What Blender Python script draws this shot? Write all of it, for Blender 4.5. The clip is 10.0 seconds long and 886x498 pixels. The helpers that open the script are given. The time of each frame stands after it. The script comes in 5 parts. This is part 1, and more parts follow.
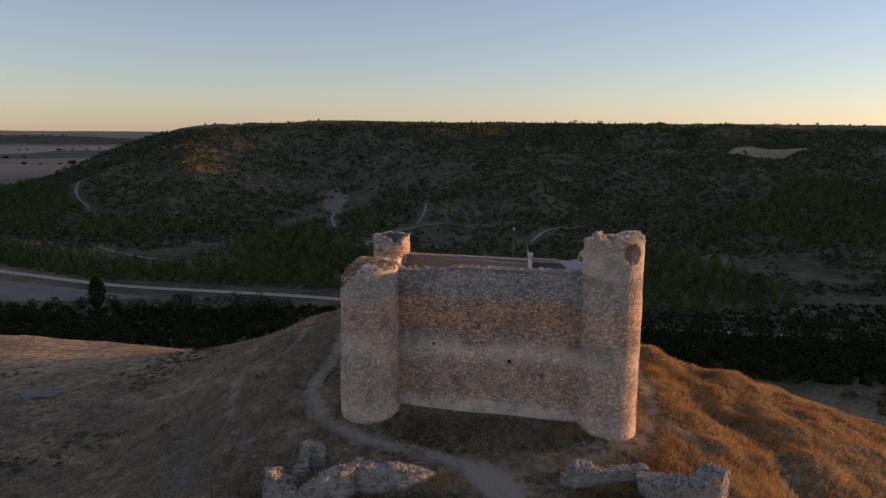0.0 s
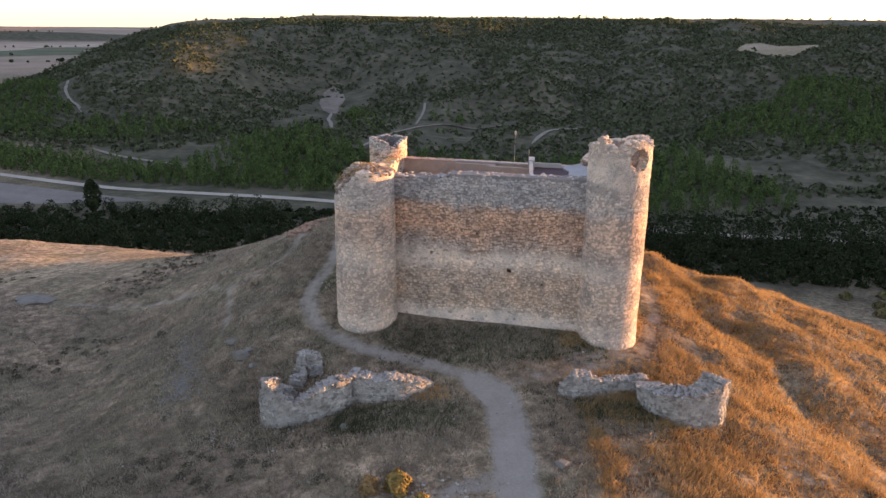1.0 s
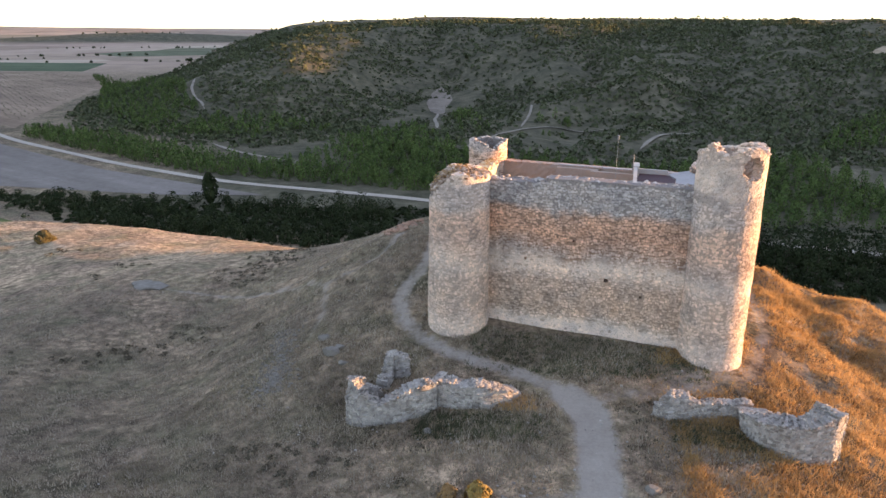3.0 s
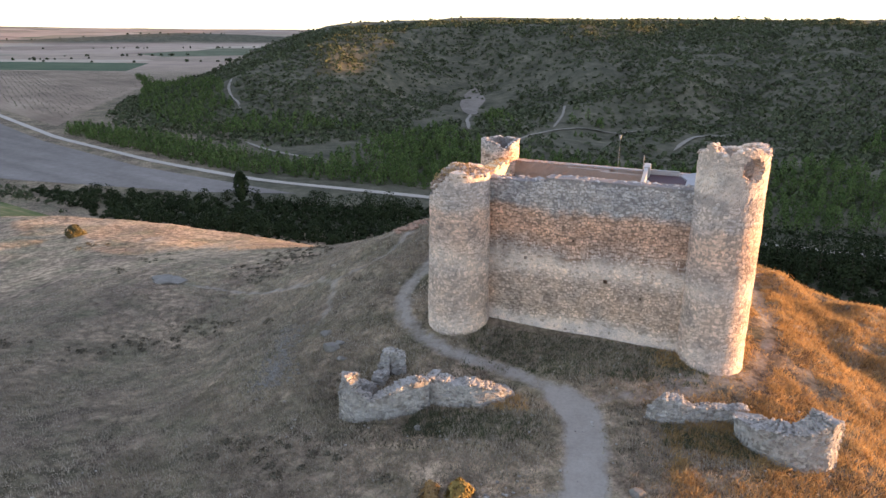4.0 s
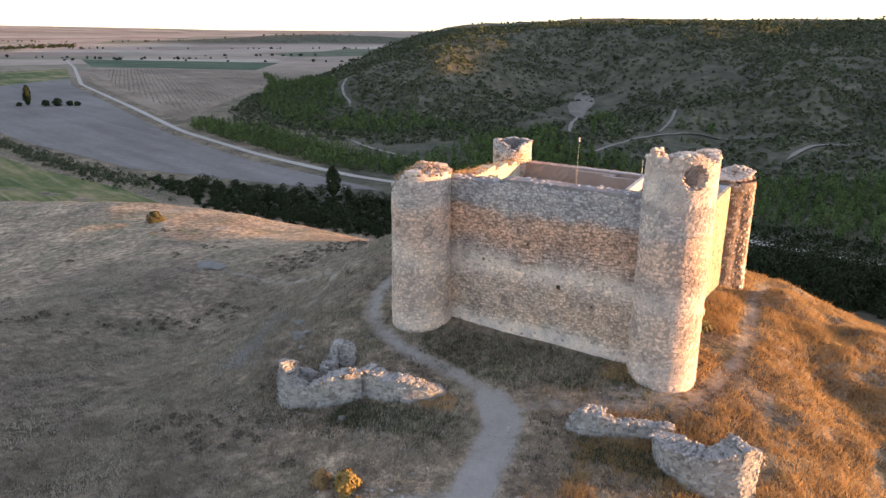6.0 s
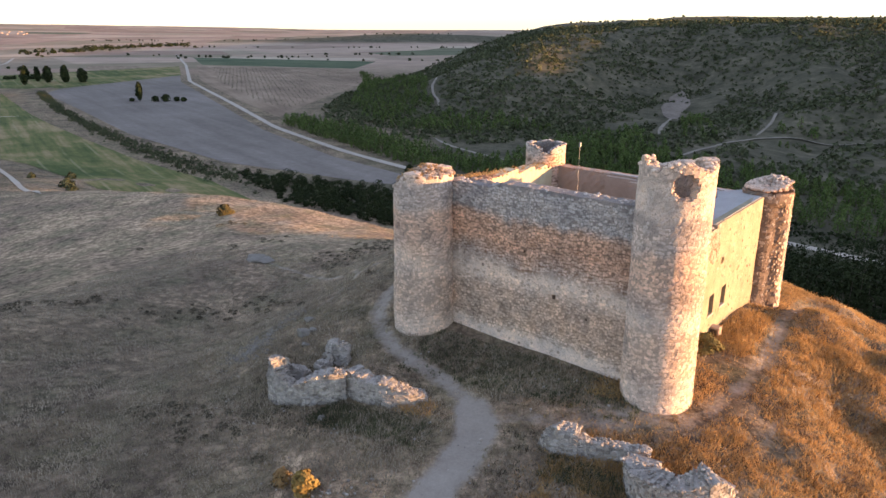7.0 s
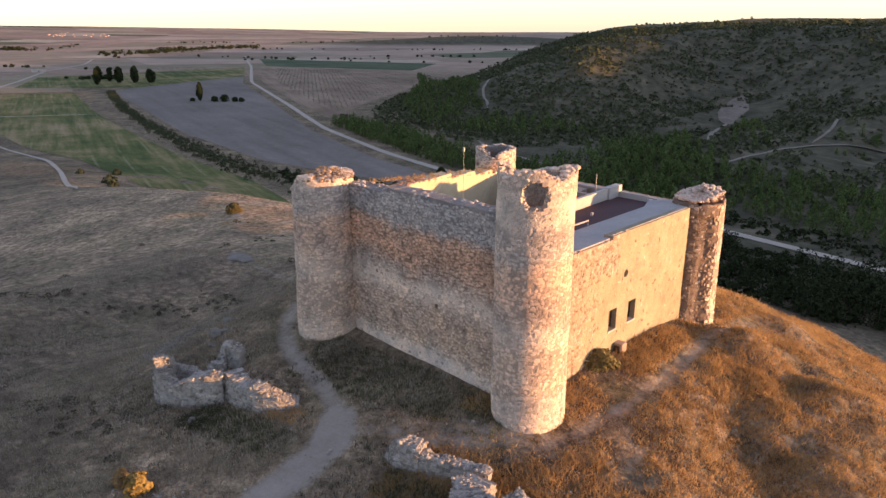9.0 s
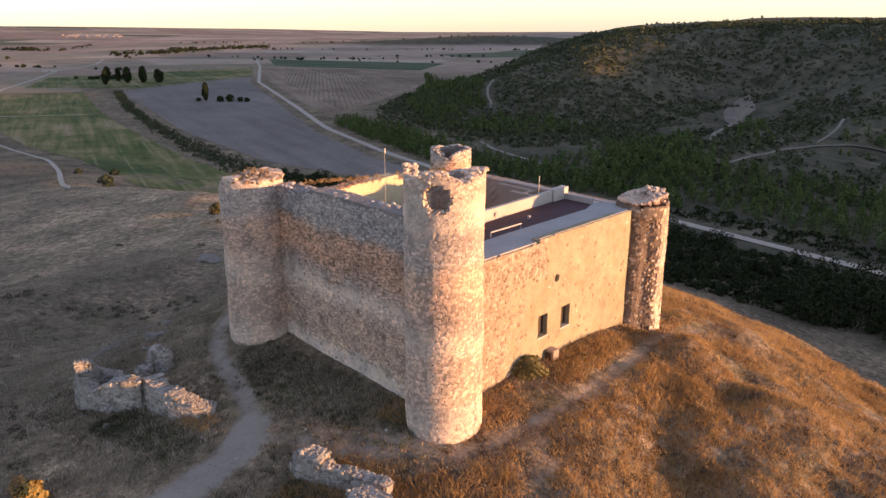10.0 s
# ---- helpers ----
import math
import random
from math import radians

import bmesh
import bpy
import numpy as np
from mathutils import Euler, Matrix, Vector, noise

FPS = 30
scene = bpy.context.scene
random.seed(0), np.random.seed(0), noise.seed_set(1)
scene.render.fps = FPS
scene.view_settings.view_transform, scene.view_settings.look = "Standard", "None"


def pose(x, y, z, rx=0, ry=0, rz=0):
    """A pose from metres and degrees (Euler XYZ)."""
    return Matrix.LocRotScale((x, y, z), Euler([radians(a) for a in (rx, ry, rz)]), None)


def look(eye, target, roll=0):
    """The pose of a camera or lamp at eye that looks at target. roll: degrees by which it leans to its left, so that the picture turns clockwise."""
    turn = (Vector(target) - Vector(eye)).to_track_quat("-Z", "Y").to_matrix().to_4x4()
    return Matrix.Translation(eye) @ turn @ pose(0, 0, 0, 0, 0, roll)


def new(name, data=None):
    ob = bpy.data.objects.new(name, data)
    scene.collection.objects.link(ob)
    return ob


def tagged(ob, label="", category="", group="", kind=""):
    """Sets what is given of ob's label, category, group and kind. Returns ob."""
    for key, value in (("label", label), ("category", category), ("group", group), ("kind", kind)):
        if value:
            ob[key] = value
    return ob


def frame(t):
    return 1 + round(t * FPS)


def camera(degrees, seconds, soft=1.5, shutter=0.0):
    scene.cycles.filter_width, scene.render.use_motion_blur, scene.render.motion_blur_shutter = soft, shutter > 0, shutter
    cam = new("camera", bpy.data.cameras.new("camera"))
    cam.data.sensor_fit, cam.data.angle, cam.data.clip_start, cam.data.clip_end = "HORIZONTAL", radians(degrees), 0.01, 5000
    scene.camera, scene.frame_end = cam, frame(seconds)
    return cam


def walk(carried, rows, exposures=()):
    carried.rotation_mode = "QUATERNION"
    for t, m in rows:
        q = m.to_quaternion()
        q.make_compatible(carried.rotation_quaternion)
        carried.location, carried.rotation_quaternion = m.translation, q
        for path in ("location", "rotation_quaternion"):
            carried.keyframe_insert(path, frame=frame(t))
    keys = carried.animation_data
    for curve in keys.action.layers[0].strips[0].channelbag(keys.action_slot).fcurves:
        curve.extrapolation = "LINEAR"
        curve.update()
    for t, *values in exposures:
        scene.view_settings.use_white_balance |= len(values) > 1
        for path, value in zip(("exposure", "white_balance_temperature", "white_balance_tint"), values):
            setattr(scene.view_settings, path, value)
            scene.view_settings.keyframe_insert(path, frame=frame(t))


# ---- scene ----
cam = camera(63.7, 10.0)
EXPOSURES = [(0.0, 0.75, 6500, 25), (0.5, 1.5, 6600, 27), (1.0, 2.25, 6500, 22), (1.5, 2.65, 6400, 19), (6.0, 2.51, 6400, 19), (8.0, 2.13, 6400, 22), (10.0, 1.78, 6400, 25)]
PATH = [
    (0, (0.511, -2.301, 19.929), (0.486, -0.329, 19.6), 0.6),
    (0.5, (0.521, -1.381, 19.877), (0.501, 0.546, 19.344), 0.6),
    (1, (0.591, -0.424, 19.926), (0.571, 1.484, 19.328), 0.6),
    (1.5, (0.666, 0.38, 19.967), (0.645, 2.288, 19.368), 0.6),
    (2, (0.625, 0.547, 19.918), (0.606, 2.455, 19.319), 0.5),
    (2.5, (0.62, 0.537, 19.876), (0.475, 2.44, 19.279), 0.5),
    (3, (1.037, 0.564, 19.831), (0.735, 2.449, 19.234), 0.5),
    (4.5, (5.228, 1.22, 19.697), (4.823, 3.085, 19.101), 0.5),
    (5, (7.691, 1.72, 19.69), (7.242, 3.575, 19.093), 0.5),
    (5.5, (10.501, 2.416, 19.699), (9.912, 4.232, 19.102), 0.4),
    (6, (13.373, 3.541, 19.71), (12.668, 5.315, 19.115), 0.4),
    (6.2, (14.436, 4.089, 19.716), (13.677, 5.841, 19.122), 0.4),
    (7.3, (19.967, 7.868, 19.853), (18.994, 9.509, 19.254), 0.2),
    (7.5, (20.867, 8.517, 19.85), (19.879, 10.151, 19.252), 0.2),
    (8, (23.016, 10.16, 19.843), (21.986, 11.767, 19.246), 0.2),
    (8.5, (25.151, 11.743, 19.806), (24.084, 13.327, 19.21), 0.2),
    (9, (27.048, 13.387, 19.803), (25.963, 14.959, 19.209), 0.2),
    (9.5, (28.922, 15.21, 19.717), (27.827, 16.774, 19.123), 0.2),
    (10, (30.604, 17.222, 19.702), (29.494, 18.775, 19.108), 0.1),
]
walk(cam, [(t, look(eye, target, roll)) for t, eye, target, roll in PATH], EXPOSURES)

# ---- light ----
SUN_TURN, SUN_RISE = 16.0, 3.7            # degrees from +x towards +y, and above the horizon
SUN_WAY = Vector((math.cos(radians(SUN_TURN)) * math.cos(radians(SUN_RISE)),
                  math.sin(radians(SUN_TURN)) * math.cos(radians(SUN_RISE)),
                  math.sin(radians(SUN_RISE))))
world = bpy.data.worlds.new("evening_sky")
scene.world = world
world.use_nodes = True
wn = world.node_tree
sky = wn.nodes.new("ShaderNodeTexSky")
sky.sky_type = "NISHITA"
sky.sun_disc = False
sky.sun_elevation = radians(SUN_RISE + 3.6)
sky.sun_rotation = radians(90 - SUN_TURN)
sky.altitude = 900
sky.air_density, sky.dust_density, sky.ozone_density = 1.0, 0.6, 1.9
wn.nodes["Background"].inputs["Strength"].default_value = 0.15
veil = wn.nodes.new("ShaderNodeMix")                # thin, even evening cloud before the clear sky
veil.data_type = "RGBA"
veil.inputs[0].default_value = 0.48
veil.inputs[7].default_value = (1.0, 1.0, 1.08, 1)
wn.links.new(sky.outputs[0], veil.inputs[6])
wn.links.new(veil.outputs[2], wn.nodes["Background"].inputs["Color"])
sun = new("sun", bpy.data.lights.new("sun", "SUN"))
sun.data.energy, sun.data.angle, sun.data.color = 3.2, radians(0.6), (1.0, 0.56, 0.24)
sun.matrix_world = look(SUN_WAY * 300, (0, 0, 0))


# ---- materials ----
def material(name, rough=0.9, spec=0.2):
    m = bpy.data.materials.new(name)
    m.use_nodes = True
    b = m.node_tree.nodes["Principled BSDF"]
    b.inputs["Roughness"].default_value = rough
    b.inputs["Specular IOR Level"].default_value = spec
    return m, m.node_tree, b


def node(tree, kind, **values):
    n = tree.nodes.new(kind)
    for key, value in values.items():
        n.inputs[key].default_value = value
    return n


def ramp(tree, stops, source):
    n = tree.nodes.new("ShaderNodeValToRGB")
    e = n.color_ramp.elements
    while len(e) < len(stops):
        e.new(0.5)
    for item, (at, colour) in zip(e, stops):
        item.position = at
        item.color = (*colour, 1)
    tree.links.new(source, n.inputs[0])
    return n.outputs[0]


def place(tree, scale=(1, 1, 1)):
    g = tree.nodes.new("ShaderNodeNewGeometry")
    mp = tree.nodes.new("ShaderNodeMapping")
    mp.inputs["Scale"].default_value = scale
    tree.links.new(g.outputs["Position"], mp.inputs["Vector"])
    return mp.outputs[0]


def grain(tree, where, scale, detail=5.0, rough=0.6):
    n = node(tree, "ShaderNodeTexNoise", Scale=scale, Detail=detail, Roughness=rough)
    tree.links.new(where, n.inputs["Vector"])
    return n.outputs[0]


def blend(tree, factor, a, b, kind="MIX"):
    n = tree.nodes.new("ShaderNodeMix")
    n.data_type, n.blend_type = "RGBA", kind
    for value, socket in ((factor, n.inputs[0]), (a, n.inputs[6]), (b, n.inputs[7])):
        if isinstance(value, (int, float)):
            socket.default_value = value
        elif isinstance(value, tuple):
            socket.default_value = (*value, 1)
        else:
            tree.links.new(value, socket)
    return n.outputs[2]


def sums(tree, kind, a, b=0.0, clamp=False):
    n = tree.nodes.new("ShaderNodeMath")
    n.operation, n.use_clamp = kind, clamp
    for value, socket in ((a, n.inputs[0]), (b, n.inputs[1])):
        if isinstance(value, (int, float)):
            socket.default_value = value
        else:
            tree.links.new(value, socket)
    return n.outputs[0]


def relief(tree, bsdf, height, strength=0.4, distance=0.05):
    n = node(tree, "ShaderNodeBump", Strength=strength, Distance=distance)
    tree.links.new(height, n.inputs["Height"])
    tree.links.new(n.outputs[0], bsdf.inputs["Normal"])


def dice(tree):
    """A random number for each piece, joined or single."""
    g = tree.nodes.new("ShaderNodeNewGeometry")
    o = tree.nodes.new("ShaderNodeObjectInfo")
    return sums(tree, "FRACT", sums(tree, "ADD", g.outputs["Random Per Island"], o.outputs["Random"]))


def plain(name, a, b, scale, rough=0.9, bump=0.3, fine=8.0, metallic=0.0):
    m, t, s = material(name, rough)
    where = place(t)
    big, small = grain(t, where, scale), grain(t, where, scale * fine)
    c = ramp(t, ((0.3, a), (0.7, b)), sums(t, "ADD", sums(t, "MULTIPLY", big, 0.6), sums(t, "MULTIPLY", small, 0.4)))
    t.links.new(c, s.inputs["Base Color"])
    s.inputs["Metallic"].default_value = metallic
    relief(t, s, small, bump, 0.03)
    return m


def masonry_material(name, mortar, tower=False):
    """Rubble stone or its mortar: grey at the wall's head, red-brown bands below, pale lime at the foot."""
    m, t, s = material(name, 0.93, 0.06)
    where = place(t)
    z = t.nodes.new("ShaderNodeSeparateXYZ")
    t.links.new(where, z.inputs[0])
    wob = sums(t, "MULTIPLY", sums(t, "SUBTRACT", grain(t, where, 0.27, 6, 0.65), 0.5), 3.0)
    level = sums(t, "DIVIDE", sums(t, "ADD", sums(t, "ADD", z.outputs[2], wob), 1.0), 15.0)
    if mortar:
        # mortar darkened in the stone-laid bands, with the joints' shadow in its colour
        bands = ramp(t, ((0.06, (0.46, 0.39, 0.33)), (0.125, (0.48, 0.41, 0.345)), (0.17, (0.22, 0.168, 0.127)), (0.33, (0.225, 0.173, 0.132)), (0.375, (0.45, 0.385, 0.32)), (0.41, (0.42, 0.355, 0.295)),
                         (0.455, (0.175, 0.114, 0.08)), (0.62, (0.175, 0.119, 0.086)), (0.655, (0.16, 0.15, 0.14)), (0.75, (0.17, 0.158, 0.148))) + (((0.78, (0.54, 0.45, 0.37)), (0.86, (0.56, 0.47, 0.38)), (0.90, (0.28, 0.235, 0.195))) if tower else ()), level)
    else:
        bands = ramp(t, ((0.06, (0.60, 0.52, 0.44)), (0.13, (0.62, 0.53, 0.44)), (0.19, (0.54, 0.42, 0.32)), (0.32, (0.55, 0.43, 0.335)),
                         (0.385, (0.63, 0.54, 0.45)), (0.45, (0.48, 0.395, 0.33)), (0.53, (0.58, 0.37, 0.255)), (0.62, (0.57, 0.385, 0.275)), (0.655, (0.41, 0.39, 0.37)), (0.75, (0.42, 0.40, 0.38))) + (((0.79, (0.57, 0.49, 0.40)), (0.9, (0.55, 0.47, 0.385))) if tower else ()), level)
    if tower:
        even = ramp(t, ((0.3, (0.38, 0.305, 0.245) if mortar else (0.62, 0.50, 0.405)), (0.7, (0.46, 0.375, 0.305) if mortar else (0.56, 0.45, 0.37))), grain(t, where, 0.5, 5))
        bands = blend(t, 0.5, bands, even)
    stain = ramp(t, ((0.34, (0.62, 0.63, 0.65)), (0.47, (0.92, 0.9, 0.89)), (0.62, (1.2, 1.11, 1.02))), grain(t, where, 0.55, 7, 0.65))
    c = blend(t, 0.8, bands, stain, "MULTIPLY")
    if mortar and not tower:
        c = blend(t, 1.0, c, (1.36, 1.33, 1.31), "MULTIPLY")
    lift = 1.3 if tower and mortar else 1.16
    c = blend(t, 1.0, c, (lift, lift, lift), "MULTIPLY")
    small = grain(t, where, 14, 4)
    # dark specks in the mortar for small holes and joints
    pits = ((0.34, (0.3, 0.28, 0.26)), (0.44, (0.9, 0.88, 0.86)), (0.7, (1.16, 1.14, 1.1))) if mortar else ((0.3, (0.7, 0.68, 0.66)), (0.7, (1.15, 1.13, 1.1)))
    c = blend(t, 0.75, c, ramp(t, pits, small), "MULTIPLY")
    if not mortar:
        c = blend(t, 0.65 if tower else 0.85, c, ramp(t, ((0.0, (0.50, 0.45, 0.42)), (0.18, (0.80, 0.75, 0.71)), (0.65, (1.02, 0.99, 0.96)), (1.0, (1.34, 1.3, 1.25))), dice(t)), "MULTIPLY")
    t.links.new(c, s.inputs["Base Color"])
    relief(t, s, small, 0.6, 0.04)
    return m


def loose_stone_material(name, stops):
    m, t, s = material(name, 0.93, 0.06)
    where = place(t)
    c = blend(t, 0.6, ramp(t, stops, dice(t)), ramp(t, ((0.3, (0.62, 0.62, 0.63)), (0.7, (1.1, 1.08, 1.05))), grain(t, where, 9, 5)), "MULTIPLY")
    c = blend(t, 0.6, c, ramp(t, ((0.35, (0.6, 0.55, 0.52)), (0.65, (1.05, 1.03, 1.0))), grain(t, where, 0.8, 5)), "MULTIPLY")
    t.links.new(c, s.inputs["Base Color"])
    relief(t, s, grain(t, where, 14, 4), 0.6, 0.04)
    return m


STONE = masonry_material("rubble_stone", False)
TOWER_STONE = masonry_material("pale_rubble_stone", False, True)
TOWER_MORTAR = masonry_material("pale_lime_mortar", True, True)
RUIN_STONE = loose_stone_material("grey_ruin_stone", ((0.0, (0.23, 0.208, 0.18)), (0.4, (0.37, 0.338, 0.292)), (1.0, (0.53, 0.49, 0.43))))
PINK_STONE = loose_stone_material("pinkish_side_stone", ((0.0, (0.27, 0.19, 0.135)), (0.4, (0.42, 0.33, 0.245)), (1.0, (0.56, 0.47, 0.37))))
BROWN_STONE = loose_stone_material("brown_core_stone", ((0.0, (0.20, 0.13, 0.085)), (0.55, (0.36, 0.26, 0.185)), (0.9, (0.52, 0.42, 0.33)), (1.0, (0.66, 0.58, 0.48))))
MORTAR = masonry_material("lime_mortar", True)
RENDER_COAT = plain("ochre_lime_render", (0.25, 0.205, 0.14), (0.43, 0.36, 0.25), 0.9, bump=0.35, fine=12)
PALE_COAT = plain("pale_lime_plaster", (0.45, 0.38, 0.31), (0.58, 0.5, 0.42), 0.6, bump=0.35, fine=12)
RUIN_CORE = plain("dark_rubble_core", (0.16, 0.14, 0.118), (0.46, 0.415, 0.36), 1.6, bump=0.6, fine=7)
RED_EARTH = plain("red_earth_wall_top", (0.24, 0.135, 0.085), (0.42, 0.275, 0.19), 1.2, bump=0.6)
YELLOW_COAT = plain("yellow_lime_plaster", (0.44, 0.36, 0.22), (0.55, 0.46, 0.30), 0.6, bump=0.3, fine=12)
PINK_EARTH = plain("bare_pink_earth", (0.10, 0.082, 0.06), (0.25, 0.205, 0.16), 0.12, bump=0.5)
GREY_ROCK = plain("grey_limestone", (0.12, 0.105, 0.085), (0.26, 0.23, 0.19), 1.2, bump=0.7)


def bared_render():
    """Ochre render, fallen off near the front tower and under the wall's head, where brown mortar shows."""
    m, t, s = material("ochre_render_partly_fallen", 0.93, 0.15)
    where = place(t)
    xyz = t.nodes.new("ShaderNodeSeparateXYZ")
    t.links.new(where, xyz.inputs[0])
    u = sums(t, "SUBTRACT", xyz.outputs[1], 45.5)
    wide, mid, small = grain(t, where, 0.55, 5), grain(t, where, 1.6, 6, 0.7), grain(t, where, 11, 5)
    wob = sums(t, "MULTIPLY", sums(t, "SUBTRACT", wide, 0.5), 7.0)
    low = sums(t, "MULTIPLY", sums(t, "ADD", sums(t, "SUBTRACT", 4.2, u), wob), 0.7, True)
    head = sums(t, "MULTIPLY", sums(t, "ADD", sums(t, "SUBTRACT", xyz.outputs[2], 6.5), wob), 0.9, True)
    head = sums(t, "MULTIPLY", head, sums(t, "SUBTRACT", 8.0, u, True))
    mask = sums(t, "MULTIPLY", sums(t, "MAXIMUM", low, head), ramp(t, ((0.4, (0.15, 0.15, 0.15)), (0.58, (1, 1, 1))), mid))
    coat = ramp(t, ((0.3, (0.235, 0.20, 0.135)), (0.5, (0.325, 0.285, 0.19)), (0.72, (0.41, 0.36, 0.25))), sums(t, "ADD", sums(t, "MULTIPLY", mid, 0.6), sums(t, "MULTIPLY", small, 0.4)))
    coat = blend(t, 0.7, coat, ramp(t, ((0.3, (0.75, 0.72, 0.68)), (0.62, (1.08, 1.06, 1.04))), wide), "MULTIPLY")
    bare = ramp(t, ((0.3, (0.19, 0.135, 0.095)), (0.7, (0.42, 0.325, 0.24))), small)
    t.links.new(blend(t, mask, coat, bare), s.inputs["Base Color"])
    relief(t, s, sums(t, "ADD", sums(t, "MULTIPLY", mid, 0.7), small), 0.6, 0.05)
    return m


BARED_RENDER = bared_render()
TERRACE = plain("dark_red_roofing", (0.06, 0.030, 0.032), (0.085, 0.045, 0.045), 0.7, rough=0.75, bump=0.1)
WHITEWASH = plain("whitewashed_wall", (0.38, 0.34, 0.295), (0.49, 0.44, 0.385), 0.8, bump=0.15)
CONCRETE = plain("grey_screed", (0.30, 0.285, 0.27), (0.40, 0.375, 0.35), 0.7, bump=0.2)
BROWN_CORE = plain("bared_brown_core", (0.10, 0.072, 0.054), (0.26, 0.19, 0.142), 1.1, bump=0.7, fine=9)
BROWN_COAT = plain("brown_weathered_plaster", (0.30, 0.215, 0.16), (0.42, 0.315, 0.24), 0.6, bump=0.3, fine=10)
STEEL = plain("galvanised_steel", (0.22, 0.22, 0.22), (0.30, 0.30, 0.30), 3.0, rough=0.45, bump=0.05, metallic=0.7)
# door wood, also the unlit depth of windows and the drain's shaded side
WOOD_AND_SHADE = plain("dark_wood_and_shade", (0.05, 0.035, 0.025), (0.10, 0.07, 0.05), 5.0, bump=0.3)


def ground_material():
    """Dry grass and bare soil; the layers path, scrub and green are laid down with the sheet."""
    m, t, s = material("dry_grass_ground", 0.97, 0.03)
    where = place(t)
    big, mid, small = grain(t, where, 0.06, 6), grain(t, where, 0.7, 6, 0.7), grain(t, where, 6.0, 5, 0.7)
    grass = ramp(t, ((0.36, (0.122, 0.096, 0.068)), (0.5, (0.252, 0.2, 0.14)), (0.68, (0.435, 0.345, 0.243))),
                 sums(t, "ADD", sums(t, "MULTIPLY", mid, 0.6), sums(t, "MULTIPLY", small, 0.4)))
    grass = blend(t, 0.8, grass, ramp(t, ((0.36, (0.48, 0.46, 0.48)), (0.62, (1.18, 1.13, 1.05))), big), "MULTIPLY")
    patch = grain(t, where, 0.19, 5, 0.65)
    grass = blend(t, ramp(t, ((0.45, (0, 0, 0)), (0.64, (0.6, 0.6, 0.6))), patch), grass, blend(t, small, (0.065, 0.07, 0.04), (0.155, 0.15, 0.088)))
    wob = t.nodes.new("ShaderNodeVectorMath")            # tussocks: humps about half a metre wide, the grass darkened in the gaps between
    wob.operation = "MULTIPLY_ADD"
    drift = node(t, "ShaderNodeTexNoise", Scale=1.1, Detail=3.0)
    t.links.new(where, drift.inputs["Vector"])
    t.links.new(drift.outputs["Color"], wob.inputs[0])
    wob.inputs[1].default_value = (0.9, 0.9, 0.9)
    t.links.new(where, wob.inputs[2])
    tuft = None
    for size, weight in ((1.15, 0.5), (2.7, 0.3), (6.5, 0.25)):
        cell = node(t, "ShaderNodeTexVoronoi", Scale=size)
        t.links.new(wob.outputs[0], cell.inputs["Vector"])
        hump = sums(t, "MULTIPLY", sums(t, "SUBTRACT", 1.0, cell.outputs["Distance"]), weight)
        tuft = sums(t, "ADD", tuft, hump) if tuft else hump
    grass = blend(t, 0.75, grass, ramp(t, ((0.34, (0.42, 0.41, 0.41)), (0.52, (0.88, 0.86, 0.85)), (0.72, (1.36, 1.32, 1.28))), tuft), "MULTIPLY")
    layer = t.nodes.new("ShaderNodeVertexColor")
    layer.layer_name = "layers"
    rgb = t.nodes.new("ShaderNodeSeparateColor")
    t.links.new(layer.outputs[0], rgb.inputs[0])
    path = ramp(t, ((0.3, (0.235, 0.198, 0.16)), (0.7, (0.36, 0.312, 0.255))), sums(t, "ADD", sums(t, "MULTIPLY", mid, 0.5), sums(t, "MULTIPLY", small, 0.5)))
    soil = ramp(t, ((0.3, (0.036, 0.034, 0.021)), (0.45, (0.078, 0.073, 0.048)), (0.57, (0.12, 0.108, 0.072)), (0.7, (0.2, 0.168, 0.115))), sums(t, "ADD", sums(t, "MULTIPLY", big, 0.6), sums(t, "MULTIPLY", grain(t, where, 0.25, 6), 0.4)))
    # far farm colours are paled to carry the haze of distance
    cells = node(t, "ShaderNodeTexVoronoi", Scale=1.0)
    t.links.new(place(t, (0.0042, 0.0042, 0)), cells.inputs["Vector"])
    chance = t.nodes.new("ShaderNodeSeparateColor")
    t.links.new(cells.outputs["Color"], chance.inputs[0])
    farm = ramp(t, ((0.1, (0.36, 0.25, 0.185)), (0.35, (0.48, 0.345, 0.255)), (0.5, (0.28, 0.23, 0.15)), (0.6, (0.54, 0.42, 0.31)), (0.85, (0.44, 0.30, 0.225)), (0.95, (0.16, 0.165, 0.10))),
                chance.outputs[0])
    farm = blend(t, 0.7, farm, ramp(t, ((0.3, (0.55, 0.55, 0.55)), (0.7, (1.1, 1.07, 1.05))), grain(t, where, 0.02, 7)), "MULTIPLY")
    pale_grass = blend(t, 1.0, grass, (1.55, 1.5, 1.48), "MULTIPLY")      # lighter grass on the western slope and before the castle
    c = blend(t, layer.outputs[1], grass, pale_grass)
    c = blend(t, rgb.outputs[1], c, soil)
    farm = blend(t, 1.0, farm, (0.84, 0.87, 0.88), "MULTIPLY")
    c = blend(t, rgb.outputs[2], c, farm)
    edge = sums(t, "ADD", rgb.outputs[0], sums(t, "MULTIPLY", sums(t, "SUBTRACT", mid, 0.5), 0.9))
    mask = sums(t, "MULTIPLY", sums(t, "SUBTRACT", edge, 0.35), 3.0, True)
    c = blend(t, mask, c, path)
    t.links.new(c, s.inputs["Base Color"])
